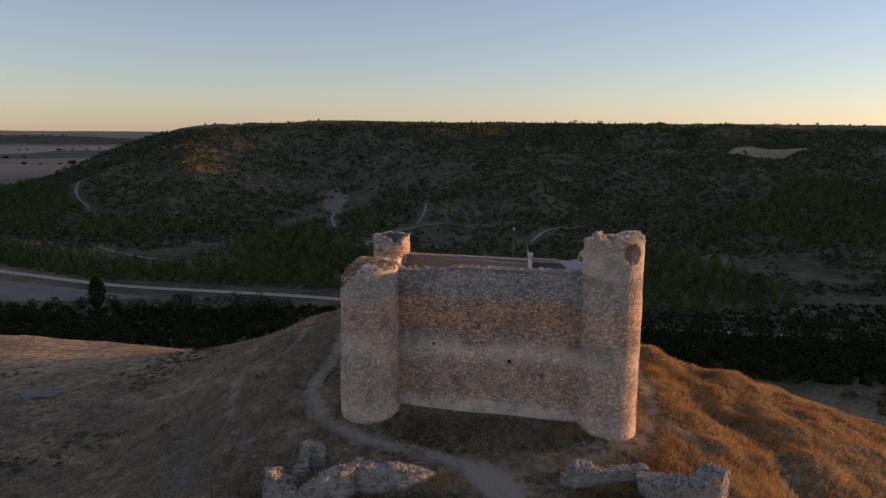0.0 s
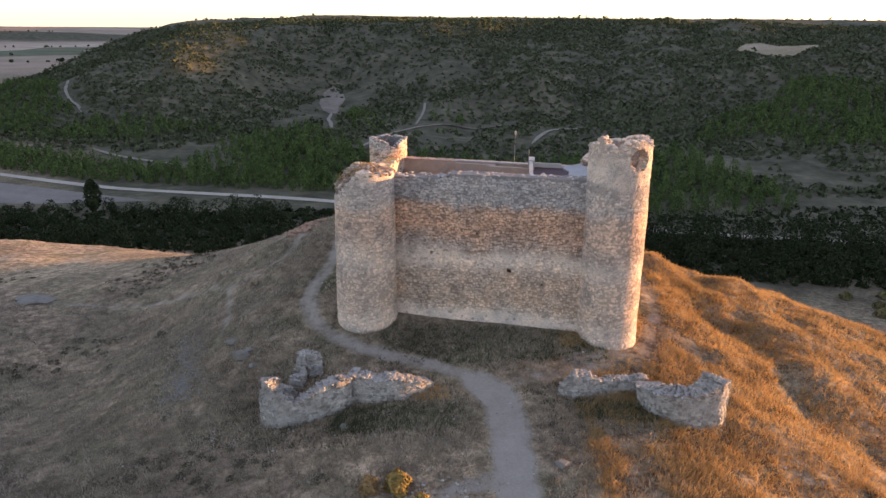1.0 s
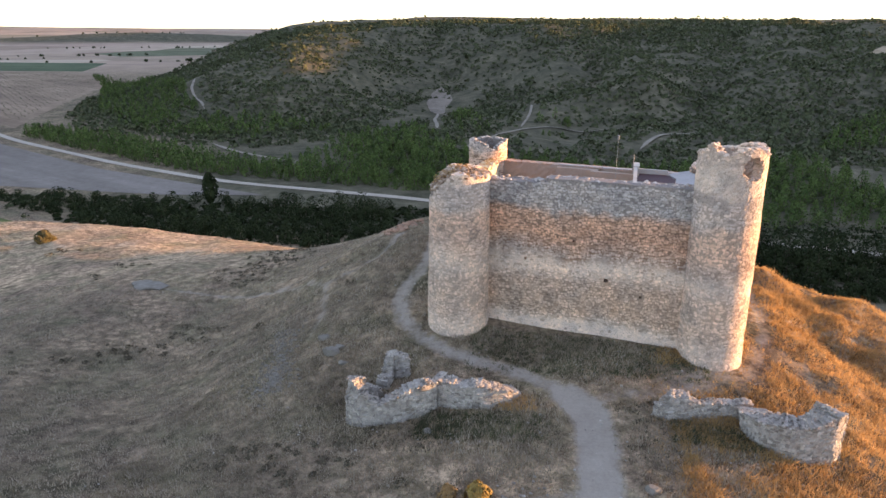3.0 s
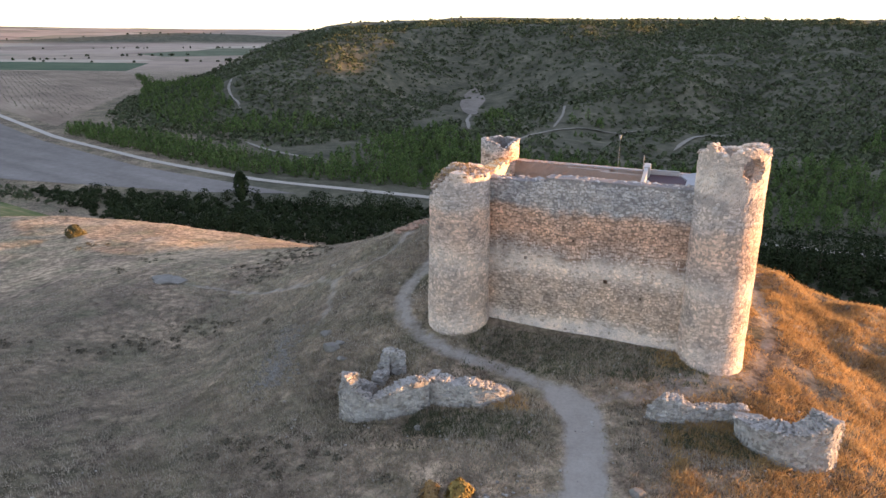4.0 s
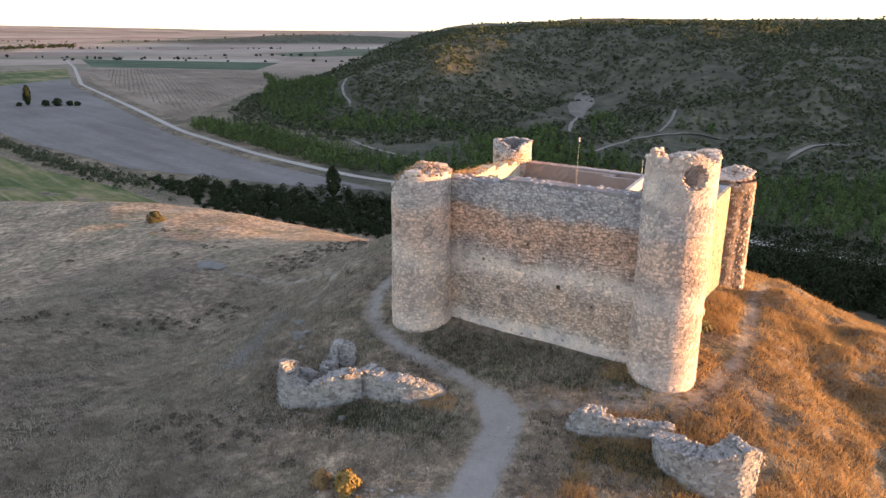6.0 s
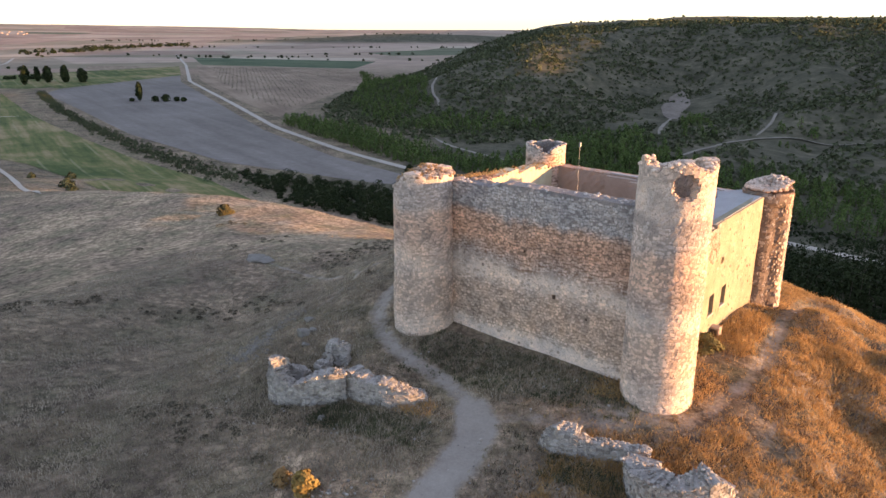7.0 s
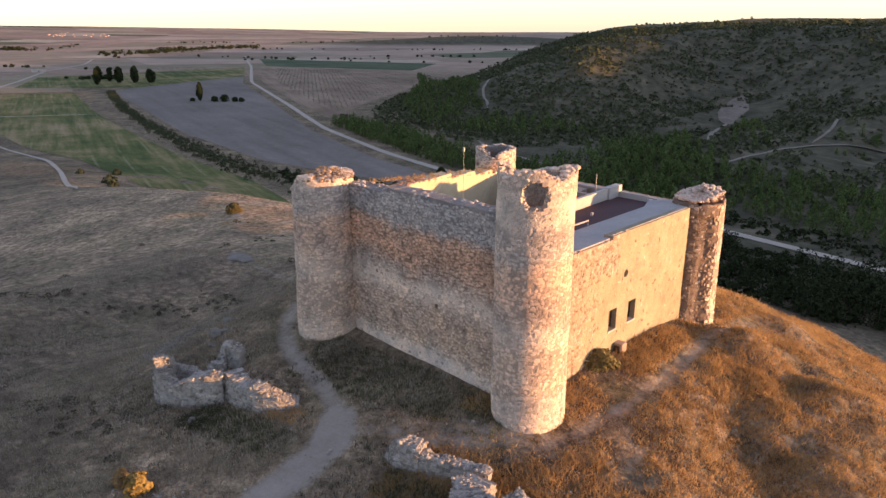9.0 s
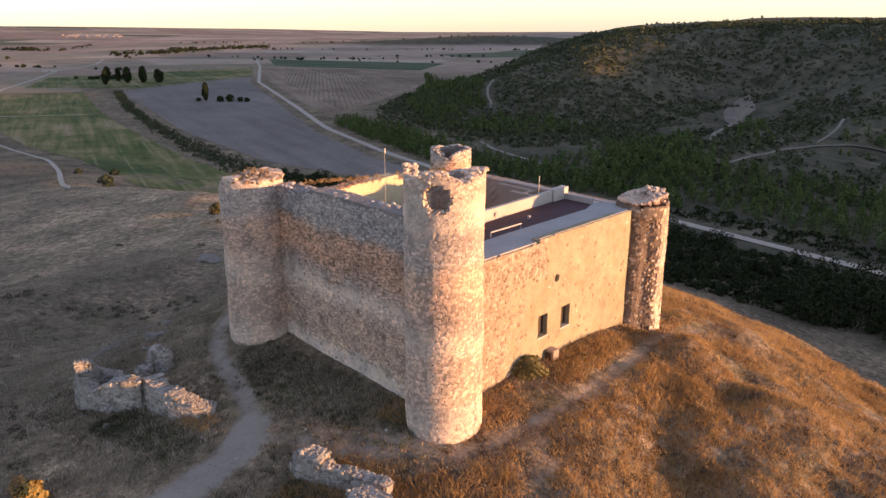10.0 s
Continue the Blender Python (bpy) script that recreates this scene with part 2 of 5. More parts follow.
    lumps = sums(t, "ADD", sums(t, "MULTIPLY", tuft, 0.9), sums(t, "ADD", mid, sums(t, "MULTIPLY", small, 0.3)))
    relief(t, s, sums(t, "MULTIPLY", lumps, sums(t, "SUBTRACT", 1.0, sums(t, "MULTIPLY", mask, 0.75))), 0.85, 0.22)
    return m


GROUND = ground_material()
ROAD = plain("pale_gravel_road", (0.32, 0.27, 0.21), (0.44, 0.385, 0.31), 0.2, bump=0.2)
TRACK = plain("bare_earth_track", (0.17, 0.145, 0.108), (0.28, 0.24, 0.185), 0.15, bump=0.3)
def field_material(name, stops, turn, patch=0.012, rows=0.12, fine=0.5, lines=0.0):
    """Farmed land: wide patches, streaks along the way of working, clods, and pale wheel lines."""
    m, t, s = material(name, 0.97, 0.03)
    where = place(t)
    mp = t.nodes.new("ShaderNodeMapping")
    mp.vector_type = "TEXTURE"
    mp.inputs["Rotation"].default_value = (0, 0, radians(turn))
    mp.inputs["Scale"].default_value = (14 / rows, 1 / rows, 1)
    t.links.new(where, mp.inputs["Vector"])
    wide = grain(t, where, patch, 6, 0.65)
    mix = sums(t, "ADD", sums(t, "MULTIPLY", wide, 0.6), sums(t, "MULTIPLY", grain(t, mp.outputs[0], 1.0, 4, 0.7), 0.4))
    c = blend(t, 0.45, ramp(t, stops, mix), ramp(t, ((0.3, (0.6, 0.6, 0.6)), (0.7, (1.25, 1.23, 1.2))), grain(t, where, fine, 5, 0.7)), "MULTIPLY")
    if lines:
        xyz = t.nodes.new("ShaderNodeSeparateXYZ")
        t.links.new(mp.outputs[0], xyz.inputs[0])
        thin = sums(t, "LESS_THAN", sums(t, "FRACT", sums(t, "MULTIPLY", xyz.outputs[1], 0.42)), 0.09)
        worn = ramp(t, ((0.46, (0, 0, 0)), (0.56, (1, 1, 1))), grain(t, where, patch * 1.4, 4))
        c = blend(t, sums(t, "MULTIPLY", sums(t, "MULTIPLY", thin, worn), lines), c, (0.36, 0.30, 0.19))
    t.links.new(c, s.inputs["Base Color"])
    return m


PLOUGHED = field_material("grey_ploughed_soil", ((0.38, (0.155, 0.134, 0.113)), (0.5, (0.192, 0.168, 0.144)), (0.62, (0.235, 0.206, 0.178))), -25)
STUBBLE = field_material("brown_stubble", ((0.38, (0.165, 0.12, 0.085)), (0.5, (0.25, 0.185, 0.13)), (0.62, (0.33, 0.255, 0.18))), -35)
GREEN_CROP = field_material("green_and_straw_crop", ((0.40, (0.062, 0.085, 0.03)), (0.48, (0.118, 0.13, 0.048)), (0.525, (0.175, 0.158, 0.068)), (0.57, (0.245, 0.195, 0.1)), (0.66, (0.33, 0.255, 0.145))), -27, 0.017, 0.2, lines=0.28)
DARK_CROP = field_material("dark_green_crop", ((0.38, (0.05, 0.075, 0.042)), (0.62, (0.115, 0.135, 0.078))), 28)
PALE_FIELD = field_material("pale_straw_field", ((0.38, (0.21, 0.165, 0.105)), (0.62, (0.34, 0.27, 0.185))), 28)


def leaf_material(name, a, b, thin=0.0):
    """Leaves or blades; thin: the share of light that passes through them."""
    m, t, s = material(name, 0.8, 0.05)
    d = dice(t)
    c = blend(t, 0.5, ramp(t, ((0.0, a), (1.0, b)), d), ramp(t, ((0.36, a), (0.64, b)), grain(t, place(t), 0.2, 2)))
    t.links.new(c, s.inputs["Base Color"])
    if thin:
        glow = t.nodes.new("ShaderNodeBsdfTranslucent")
        both = node(t, "ShaderNodeMixShader", Fac=thin)
        t.links.new(c, glow.inputs["Color"])
        t.links.new(s.outputs[0], both.inputs[1])
        t.links.new(glow.outputs[0], both.inputs[2])
        t.links.new(both.outputs[0], t.nodes["Material Output"].inputs["Surface"])
    return m


PINE = leaf_material("pine_needles", (0.028, 0.05, 0.014), (0.125, 0.165, 0.046))
SCRUB = leaf_material("dark_scrub_leaves", (0.036, 0.044, 0.022), (0.10, 0.105, 0.052))
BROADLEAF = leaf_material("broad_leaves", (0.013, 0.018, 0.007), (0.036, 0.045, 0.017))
# sunlit and shaded tones of one dry grass, light put into the colours
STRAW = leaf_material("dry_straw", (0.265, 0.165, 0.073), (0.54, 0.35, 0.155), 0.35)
SHADED_STRAW = leaf_material("shade_greyed_straw", (0.185, 0.15, 0.11), (0.49, 0.405, 0.30), 0.3)
BROOM = leaf_material("yellow_broom", (0.20, 0.135, 0.045), (0.38, 0.265, 0.08))
RUSSET = leaf_material("russet_gap_blades", (0.10, 0.06, 0.032), (0.27, 0.165, 0.085), 0.25)
DARK_WEED = leaf_material("dark_green_weeds", (0.045, 0.052, 0.026), (0.13, 0.13, 0.068))
GREEN_GRASS = leaf_material("dull_green_grass", (0.178, 0.155, 0.095), (0.40, 0.335, 0.222), 0.3)
DRY_LEAF = leaf_material("dry_olive_leaves", (0.05, 0.042, 0.02), (0.12, 0.098, 0.042))
OLIVE = leaf_material("olive_bush_leaves", (0.085, 0.075, 0.03), (0.19, 0.155, 0.065))
HEATH = leaf_material("grey_brown_heath", (0.055, 0.047, 0.032), (0.14, 0.118, 0.078))
BARK = plain("brown_bark", (0.06, 0.045, 0.03), (0.12, 0.09, 0.065), 3.0)


# ---- the lie of the land ----
def lattice(ix, iy, seed):
    v = np.sin(ix * 127.1 + iy * 311.7 + seed * 74.7) * 43758.5453
    return v - np.floor(v)


def rough_ground(x, y, size, octaves=4, seed=0):
    """Soft noise from -1 to 1, in waves of that size."""
    total, gain = 0.0, 1.0
    for k in range(octaves):
        u, v = x / size * 2 ** k, y / size * 2 ** k
        iu, iv = np.floor(u), np.floor(v)
        fu, fv = u - iu, v - iv
        fu, fv = fu * fu * (3 - 2 * fu), fv * fv * (3 - 2 * fv)
        a = lattice(iu, iv, seed + k) * (1 - fu) + lattice(iu + 1, iv, seed + k) * fu
        b = lattice(iu, iv + 1, seed + k) * (1 - fu) + lattice(iu + 1, iv + 1, seed + k) * fu
        total = total + gain * (a * (1 - fv) + b * fv - 0.5) * 2
        gain *= 0.5
    return total / 1.9


VALLEY = -35.0
# humps and hollows on the sunny slope: x, y, radius, height
MOUNDS = ((18.9, 61.0, 1.9, 1.12), (25.5, 58.0, 2.6, 0.8), (21.2, 50.8, 2.2, -0.96), (22.4, 57.7, 1.5, -0.64), (22.7, 62.2, 1.2, -0.64), (18.4, 47.6, 2.0, 0.56), (24.1, 52.6, 0.9, -0.64), (28.7, 57.5, 1.2, -0.64), (27.0, 51.5, 2.2, 0.64), (20.5, 44.0, 2.4, 0.64), (23.5, 41.0, 2.2, -0.64), (26.5, 45.5, 2.5, 0.64))
# swells of the castle's hill, on a plan of 60 m and, round the top, of 13 m
SWELLS = [-0.5, 2.1, -4.6, 5.0, -0.5, -0.3, -1.8, 0.4, 4.5, -2.2, 0.4, 4.4, 2.5, 8.0, -1.4, 1.7, 5.7, 0.1, 15.4, -7.5, 9.0, 13.1, 13.1, 0.5, 1.4, 1.4, 12.0, 9.7, -1.9, -0.8, -0.1, -4.2, -3.3, 2.9, -0.5]
KNOLLS = [2.87, 2.54, 1.53, 1.34, 2.04, 0.06, 0.13, -3.1, -5.11, -5.03, -2.34, 3.71, -0.7, 0.79, 6.36, 6.41, 2.94, 2.01, 1.12, -2.65, -4.33, 0.52, 2.1, 0.81, -0.93, 3.79, 4.54, 2.01, 2.51, 1.78, 0.02, -2.45, -1.2, 0.44, 0.34, 3.64, 2.35, -1.57, 3.9, 4.87, -0.15, 2.31]


def castle_hill(x, y):
    z, k = np.zeros_like(x), 0
    for cx in range(-260, 121, 60):
        for cy in range(-60, 211, 60):
            z += SWELLS[k] * np.exp(-((x - cx) ** 2 + (y - cy) ** 2) / (2 * 45.0 ** 2))
            k += 1
    k = 0
    for cx in range(-40, 39, 13):
        for cy in range(22, 88, 13):
            z += KNOLLS[k] * np.exp(-((x - cx) ** 2 + (y - cy) ** 2) / (2 * 13.0 ** 2))
            k += 1
    return z


ROAD_X = (-1500, -1100, -801, -563, -370, -258, -175, -117, -45, 21, 52, 116, 260, 700, 3000)
ROAD_Y = (1330, 968, 726, 520, 387, 308, 263, 239, 227, 205, 195, 184, 156, 88, -200)


# spurs and shoulders of the far hill: x, y, half widths, height
KNOBS = ((-168, 535, 34, 56, 6.3), (-120, 620, 40, 40, -5.0), (25, 440, 34, 26, 6.0), (150, 455, 60, 40, 4.0), (60, 560, 40, 60, -6.0), (-20, 610, 34, 70, 2.0))


def far_side(x, y):
    """The wooded hill across the valley, cut by two gullies."""
    d = y - np.interp(x, ROAD_X, ROAD_Y) - 22
    d = d + 25 * rough_ground(x, y, 160, 3, 5)
    west = np.clip((x + 352 + 0.26 * (y - 420)) / 135, 0, 1)
    west = west * west * (3 - 2 * west)
    dd = np.maximum(d, 0)
    rise = 69 * (1 - np.exp(-(dd / 330) ** 1.4))
    gx = -100 + (y - 330) * 0.17
    cut = 0.88 * np.exp(-((x - gx) / 48) ** 2) * np.clip((640 - y) / 170, 0, 1)
    gx2 = 40 + (y - 300) * 0.33
    cut2 = 0.45 * np.exp(-((x - gx2) / 45) ** 2) * np.clip((620 - y) / 250, 0, 1)
    rise = rise * (1 - cut) * (1 - cut2) * west * (1 - 0.1 * np.clip((-x - 190) / 130, 0, 1))
    # rise outside the view to the east, added to keep sun off the valley
    unseen_rise = np.clip((x - 0.66 * y - 60) / 220, 0, 1)
    along, across = (x + 1250) * 0.837 + (y - 2140) * 0.547, (y - 2140) * 0.837 - (x + 1250) * 0.547
    rise = rise + 27 * np.exp(-(along / 380) ** 2 - (across / 160) ** 2)
    rise = rise + 24 * unseen_rise * unseen_rise * (3 - 2 * unseen_rise) * np.clip(dd / 120, 0, 1)
    for kx, ky, wx, wy, high in KNOBS:
        rise = rise + high * np.exp(-((x - kx) / wx) ** 2 - ((y - ky) / wy) ** 2)
    slope = np.clip(rise / 25, 0, 1) * np.clip((860 - y) / 350, 0.12, 1)
    return rise + (17 * rough_ground(x, y, 120, 4, 9) + 5.5 * ravines(x, y)) * slope


def ravines(x, y):
    """Spurs and ravines that run down the far hill: 1 on the spurs, negative in the beds."""
    bend = x + 26 * rough_ground(x, y, 90, 2, 27)
    return 1 - 3.0 * np.exp(-(2.6 * rough_ground(bend, 0.38 * y, 64, 2, 29)) ** 2)


def distance_rise(x, y):
    r = np.hypot(x, y)
    west = 1 + 1.3 * np.clip((-x / np.maximum(r, 1) - 0.62) / 0.3, 0, 1)
    return 24 * west * np.clip((r - 2300) / 2200, 0, 1) ** 1.3 * (1 + 0.3 * rough_ground(x, y, 1500, 4, 3)) + 3.0 * np.clip((r - 1200) / 800, 0, 1) * rough_ground(x, y, 700, 3, 8)


def land(x, y):
    x, y = np.asarray(x, float), np.asarray(y, float)
    h = castle_hill(x, y)
    h = np.where(h > 4, h, np.where(h > 0, 0.5 * h ** 2 - 0.0625 * h ** 3, 0))
    near = np.clip(h / 12, 0, 1)
    east = np.maximum(np.clip((x - 13) / 6, 0, 1), 0.8 * np.exp(-((x + 20) / 9) ** 2 - ((y - 62) / 16) ** 2))
    h = h + near * ((0.28 + 0.72 * east) * rough_ground(x, y, 9, 4, 2) + 0.62 * east * rough_ground(x, y, 2.6, 3, 17) + 0.5 * rough_ground(x, y, 28, 2, 4) * np.clip((np.hypot(x - 4, y - 48) - 22) / 20, 0, 1))
    flank = np.exp(-((x + 18) / 7.5) ** 2 - ((y - 60) / 8.5) ** 2)
    ribs = rough_ground(0.25 * (x + 12), y + 0.55 * x, 3.4, 2, 33)
    h = h + 0.75 * flank * (0.35 - np.abs(ribs) * 1.6)
    for mx, my, mr, mh in MOUNDS:
        h = h + mh * np.exp(-((x - mx) ** 2 + (y - my) ** 2) / mr ** 2)
    h = h * (1 - 0.8 * np.clip((y - 112) / 34, 0, 1) * np.clip((-x - 22) / 20, 0, 1) * np.clip((x + 200) / 60, 0, 1))
    h = h + 0.9 * np.exp(-((x - 19) / 15) ** 2 - ((y - 90) / 14) ** 2)
    h = h - 0.9 * np.exp(-((x + 31) / 11) ** 2 - ((y - 88) / 11) ** 2)
    ridge = np.exp(-((x + 88) / 42) ** 2 - ((y - 100) / 20) ** 2)
    h = h + 0.55 * ridge * rough_ground(x, y, 7, 3, 23)
    return VALLEY + h + far_side(x, y) + np.maximum(distance_rise(x, y), 0)


def part(name, verts, faces, mat, parent=None, label="", smooth=False):
    me = bpy.data.meshes.new(name)
    me.from_pydata(verts, [], faces)
    me.materials.append(mat)
    if smooth:
        me.polygons.foreach_set("use_smooth", [True] * len(me.polygons))
    me.update()
    ob = new(name, me)
    ob.parent = parent
    if label:
        tagged(ob, label)
    return ob


def steps(lo, hi, fine, far):
    """Grid lines, even from lo to hi, and wider and wider to far on both sides."""
    mid = list(np.arange(lo, hi, fine))
    out, gap, p = [], fine, hi
    while p < far:
        out.append(p)
        gap *= 1.043
        p += gap
    back, gap, p = [], fine, lo - fine
    while p > -far:
        back.append(p)
        gap *= 1.043
        p -= gap
    return np.array(back[::-1] + mid + out)


# footpaths over the hill: (points, half width, how bare they are)
PATHS = (
    (((3.9, 6), (4.0, 22), (4.0, 28.7), (4.0, 32.1), (3.9, 35.2), (3.5, 37.3), (2.5, 38.7)), 1.12, 1.0),
    (((2.5, 38.7), (0.1, 40.4), (-2.9, 41.7), (-5.6, 42.9), (-7.7, 44.5), (-9.2, 46.5), (-9.9, 48.8), (-9.7, 51.4), (-8.8, 54.5), (-9.0, 60)), 0.75, 0.66),
    (((3.0, 38.2), (7.5, 39.6), (11.1, 40.9), (13.1, 42.7), (14.4, 44.6), (15.4, 47.5), (16.1, 51.9), (16.4, 55.4), (16.7, 60), (18, 68)), 0.62, 0.5),
    (((0.5, 29.0), (4.0, 30.2)), 0.8, 0.6),
    (((8.5, 41.0), (10.5, 41.7), (12.8, 42.2)), 1.1, 0.5),
    (((-46, 70.5), (-34.9, 68.1), (-26.5, 65.8), (-22.6, 61.6), (-18.2, 56.5), (-16.0, 56.3), (-14.3, 57.1), (-13.3, 60.3), (-12.6, 63)), 0.5, 0.55),
    (((-26.6, 66.1), (-23.7, 65.3), (-21.4, 64.7), (-19.3, 64.2), (-17.4, 63.8), (-13.5, 65)), 0.45, 0.52),
    (((-18.2, 56.5), (-16.4, 50.5), (-16.0, 46)), 0.5, 0.45),
)


def path_weight(x, y):
    w = np.zeros_like(x)
    for pts, half, firm in PATHS:
        for (ax, ay), (bx, by) in zip(pts, pts[1:]):
            dx, dy = bx - ax, by - ay
            s = np.clip(((x - ax) * dx + (y - ay) * dy) / (dx * dx + dy * dy), 0, 1)
            d = np.hypot(x - ax - s * dx, y - ay - s * dy)
            w = np.maximum(w, firm * np.clip(1.45 - d / half * 0.95, 0, 1))
    return w


def build_ground():
    gx, gy = steps(-40, 40, 0.52, 4850), steps(12, 90, 0.52, 4850)
    X, Y = np.meshgrid(gx, gy)
    Z = land(X, Y) - 0.10 * path_weight(X, Y)
    n, m = len(gx), len(gy)
    me = bpy.data.meshes.new("ground")
    idx = (np.arange(m - 1)[:, None] * n + np.arange(n - 1)[None, :]).ravel()
    quads = np.stack([idx, idx + 1, idx + n + 1, idx + n], 1)
    me.vertices.add(n * m)
    me.vertices.foreach_set("co", np.stack([X, Y, Z], -1).astype(np.float32).ravel())
    me.loops.add(quads.size)
    me.loops.foreach_set("vertex_index", quads.ravel().astype(np.int32))
    me.polygons.add(len(quads))
    me.polygons.foreach_set("loop_start", np.arange(0, quads.size, 4, dtype=np.int32))
    me.update(calc_edges=True)
    me.polygons.foreach_set("use_smooth", np.ones(len(quads), bool))
    layers = me.attributes.new("layers", "FLOAT_COLOR", "POINT")
    side = np.clip(far_side(X, Y) / 3, 0, 1)
    r = np.hypot(X, Y)
    flat = np.clip(1 - castle_hill(X, Y) / 3, 0, 1)
    scrub = np.clip(side + flat * np.clip((X + 190) / 70, 0, 1) * np.clip((600 - r) / 200, 0, 1), 0, 1)
    # the haze-paled farm colours set in beyond 800 m
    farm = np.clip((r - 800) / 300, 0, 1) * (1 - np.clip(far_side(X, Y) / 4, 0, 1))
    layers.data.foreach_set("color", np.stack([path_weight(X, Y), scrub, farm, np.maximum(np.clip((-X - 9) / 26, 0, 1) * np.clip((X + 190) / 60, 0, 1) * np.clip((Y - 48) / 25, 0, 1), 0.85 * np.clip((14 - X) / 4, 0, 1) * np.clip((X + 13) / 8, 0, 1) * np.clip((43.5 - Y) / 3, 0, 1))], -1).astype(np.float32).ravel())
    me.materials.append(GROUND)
    return tagged(new("ground", me), "dry grassy castle hill above a wide farmed valley", "ground", kind="structure")


ground = build_ground()


def sheet(name, plan, lift, mat, label, cell=14.0):
    """A field draped over the land."""
    bm = bmesh.new()
    bm.faces.new([bm.verts.new((x, y, 0)) for x, y in plan])
    for axis in (0, 1):
        lo, hi = min(p[axis] for p in plan), max(p[axis] for p in plan)
        for c in np.arange(lo + cell, hi, cell):
            at, way = [0, 0, 0], [0, 0, 0]
            at[axis], way[axis] = c, 1
            bmesh.ops.bisect_plane(bm, geom=bm.verts[:] + bm.edges[:] + bm.faces[:], plane_co=at, plane_no=way)
    bmesh.ops.triangulate(bm, faces=bm.faces[:])
    for v in bm.verts:
        v.co.z = float(land(v.co.x, v.co.y)) + lift
    me = bpy.data.meshes.new(name)
    bm.to_mesh(me)
    bm.free()
    me.materials.append(mat)
    return tagged(new(name, me), label, "field", kind="structure")


def ribbon(name, plan, half, lift, mat, label, pace=6.0):
    """A road laid over the land."""
    pts = []
    for (ax, ay), (bx, by) in zip(plan, plan[1:]):
        k = max(1, int(math.hypot(bx - ax, by - ay) / pace))
        pts += [(ax + (bx - ax) * i / k, ay + (by - ay) * i / k) for i in range(k)]
    pts.append(plan[-1])
    p = np.array(pts)
    for _ in range(6):
        p[1:-1] = 0.25 * p[:-2] + 0.5 * p[1:-1] + 0.25 * p[2:]
    d = np.gradient(p, axis=0)
    d /= np.hypot(d[:, 0], d[:, 1])[:, None]
    side = np.stack([-d[:, 1], d[:, 0]], 1)
    wide = half * (1 + 0.18 * rough_ground(p[:, 0], p[:, 1], 25, 3, 1))[:, None]
    run = np.concatenate([[0], np.cumsum(np.hypot(*np.diff(p, axis=0).T))])
    wide = wide * np.clip(np.minimum(run, run[-1] - run) / (12 * half) + 0.08, 0, 1)[:, None]
    a, b = p + side * wide, p - side * wide
    zs = np.maximum(np.maximum(land(a[:, 0], a[:, 1]), land(b[:, 0], b[:, 1])), land(p[:, 0], p[:, 1])) + lift
    verts = [(*q, z) for q, z in zip(a, zs)] + [(*q, z) for q, z in zip(b, zs)]
    n = len(p)
    faces = [(i, n + i, n + i + 1, i + 1) for i in range(n - 1)]
    return tagged(part(name, verts, faces, mat, smooth=True), label, "road", kind="structure")


sheet("field", ((-95, 222), (-175, 252), (-258, 298), (-370, 376), (-563, 509), (-640, 575), (-590, 400), (-560, 366), (-440, 312), (-305, 250), (-205, 218), (-130, 216)), 0.1, PLOUGHED, "smooth grey ploughed field beside the gravel road")
sheet("field", ((-640, 577), (-785, 700), (-800, 470), (-660, 412), (-592, 400)), 0.14, GREEN_CROP, "dull green crop strip beyond the ploughed field")
sheet("field", ((-563, 534), (-380, 404), (-290, 346), (-330, 430), (-404, 599), (-470, 690), (-556, 775), (-785, 730)), 0.1, STUBBLE, "brown vineyard and stubble field by the road")
sheet("field", ((-790, 745), (-556, 785), (-640, 960), (-980, 900)), 0.1, DARK_CROP, "dark green irrigated crop field")
sheet("field", ((-600, 352), (-650, 275), (-760, 300), (-900, 480), (-690, 400)), 0.1, PALE_FIELD, "straw-coloured stubble strip beside the stream")
sheet("field", ((-585, 345), (-430, 274), (-370, 250), (-305, 226), (-240, 203), (-180, 188), (-138, 168), (-180, 142), (-260, 168), (-330, 178), (-440, 205), (-640, 268)), 0.14, GREEN_CROP, "green and straw striped field below the hill")
sheet("field", ((-640, 275), (-450, 210), (-480, 165), (-700, 210)), 0.1, STUBBLE, "brown stubble field below the hill")
sheet("field", ((-676, 339), (-640, 372), (-612, 384), (-612, 437), (-640, 456), (-773, 507), (-806, 458), (-802, 425)), 0.2, GREEN_CROP, "green meadow under the tall trees by the stream")
sheet("field", ((-727, 516), (-640, 590), (-790, 708), (-889, 636)), 0.12, STUBBLE, "reddish-brown stubble strip across the plain")
CLEARING = ((198, 522), (214, 543), (229, 553), (244, 538), (258, 541), (284, 560), (268, 520), (240, 497), (222, 486), (208, 503))
sheet("field", CLEARING, 0.5, PALE_FIELD, "pale fallow clearing high on the far hill", 8.0)
sheet("gully_floor", ((-88, 481), (-90, 505), (-92, 522), (-89, 545), (-83, 541), (-79, 518), (-72, 492), (-74, 471), (-71, 455), (-76, 452), (-82, 463)), 0.35, PINK_EARTH, "bare pinkish eroded gully floor", 5.0)
ribbon("road", list(zip(ROAD_X, ROAD_Y))[1:13], 1.75, 0.2, ROAD, "pale gravel road along the valley floor")
ribbon("track", ((-520, 214), (-461, 224), (-437, 254), (-425, 268)), 1.0, 0.25, ROAD, "pale field track between the crops", 4.0)
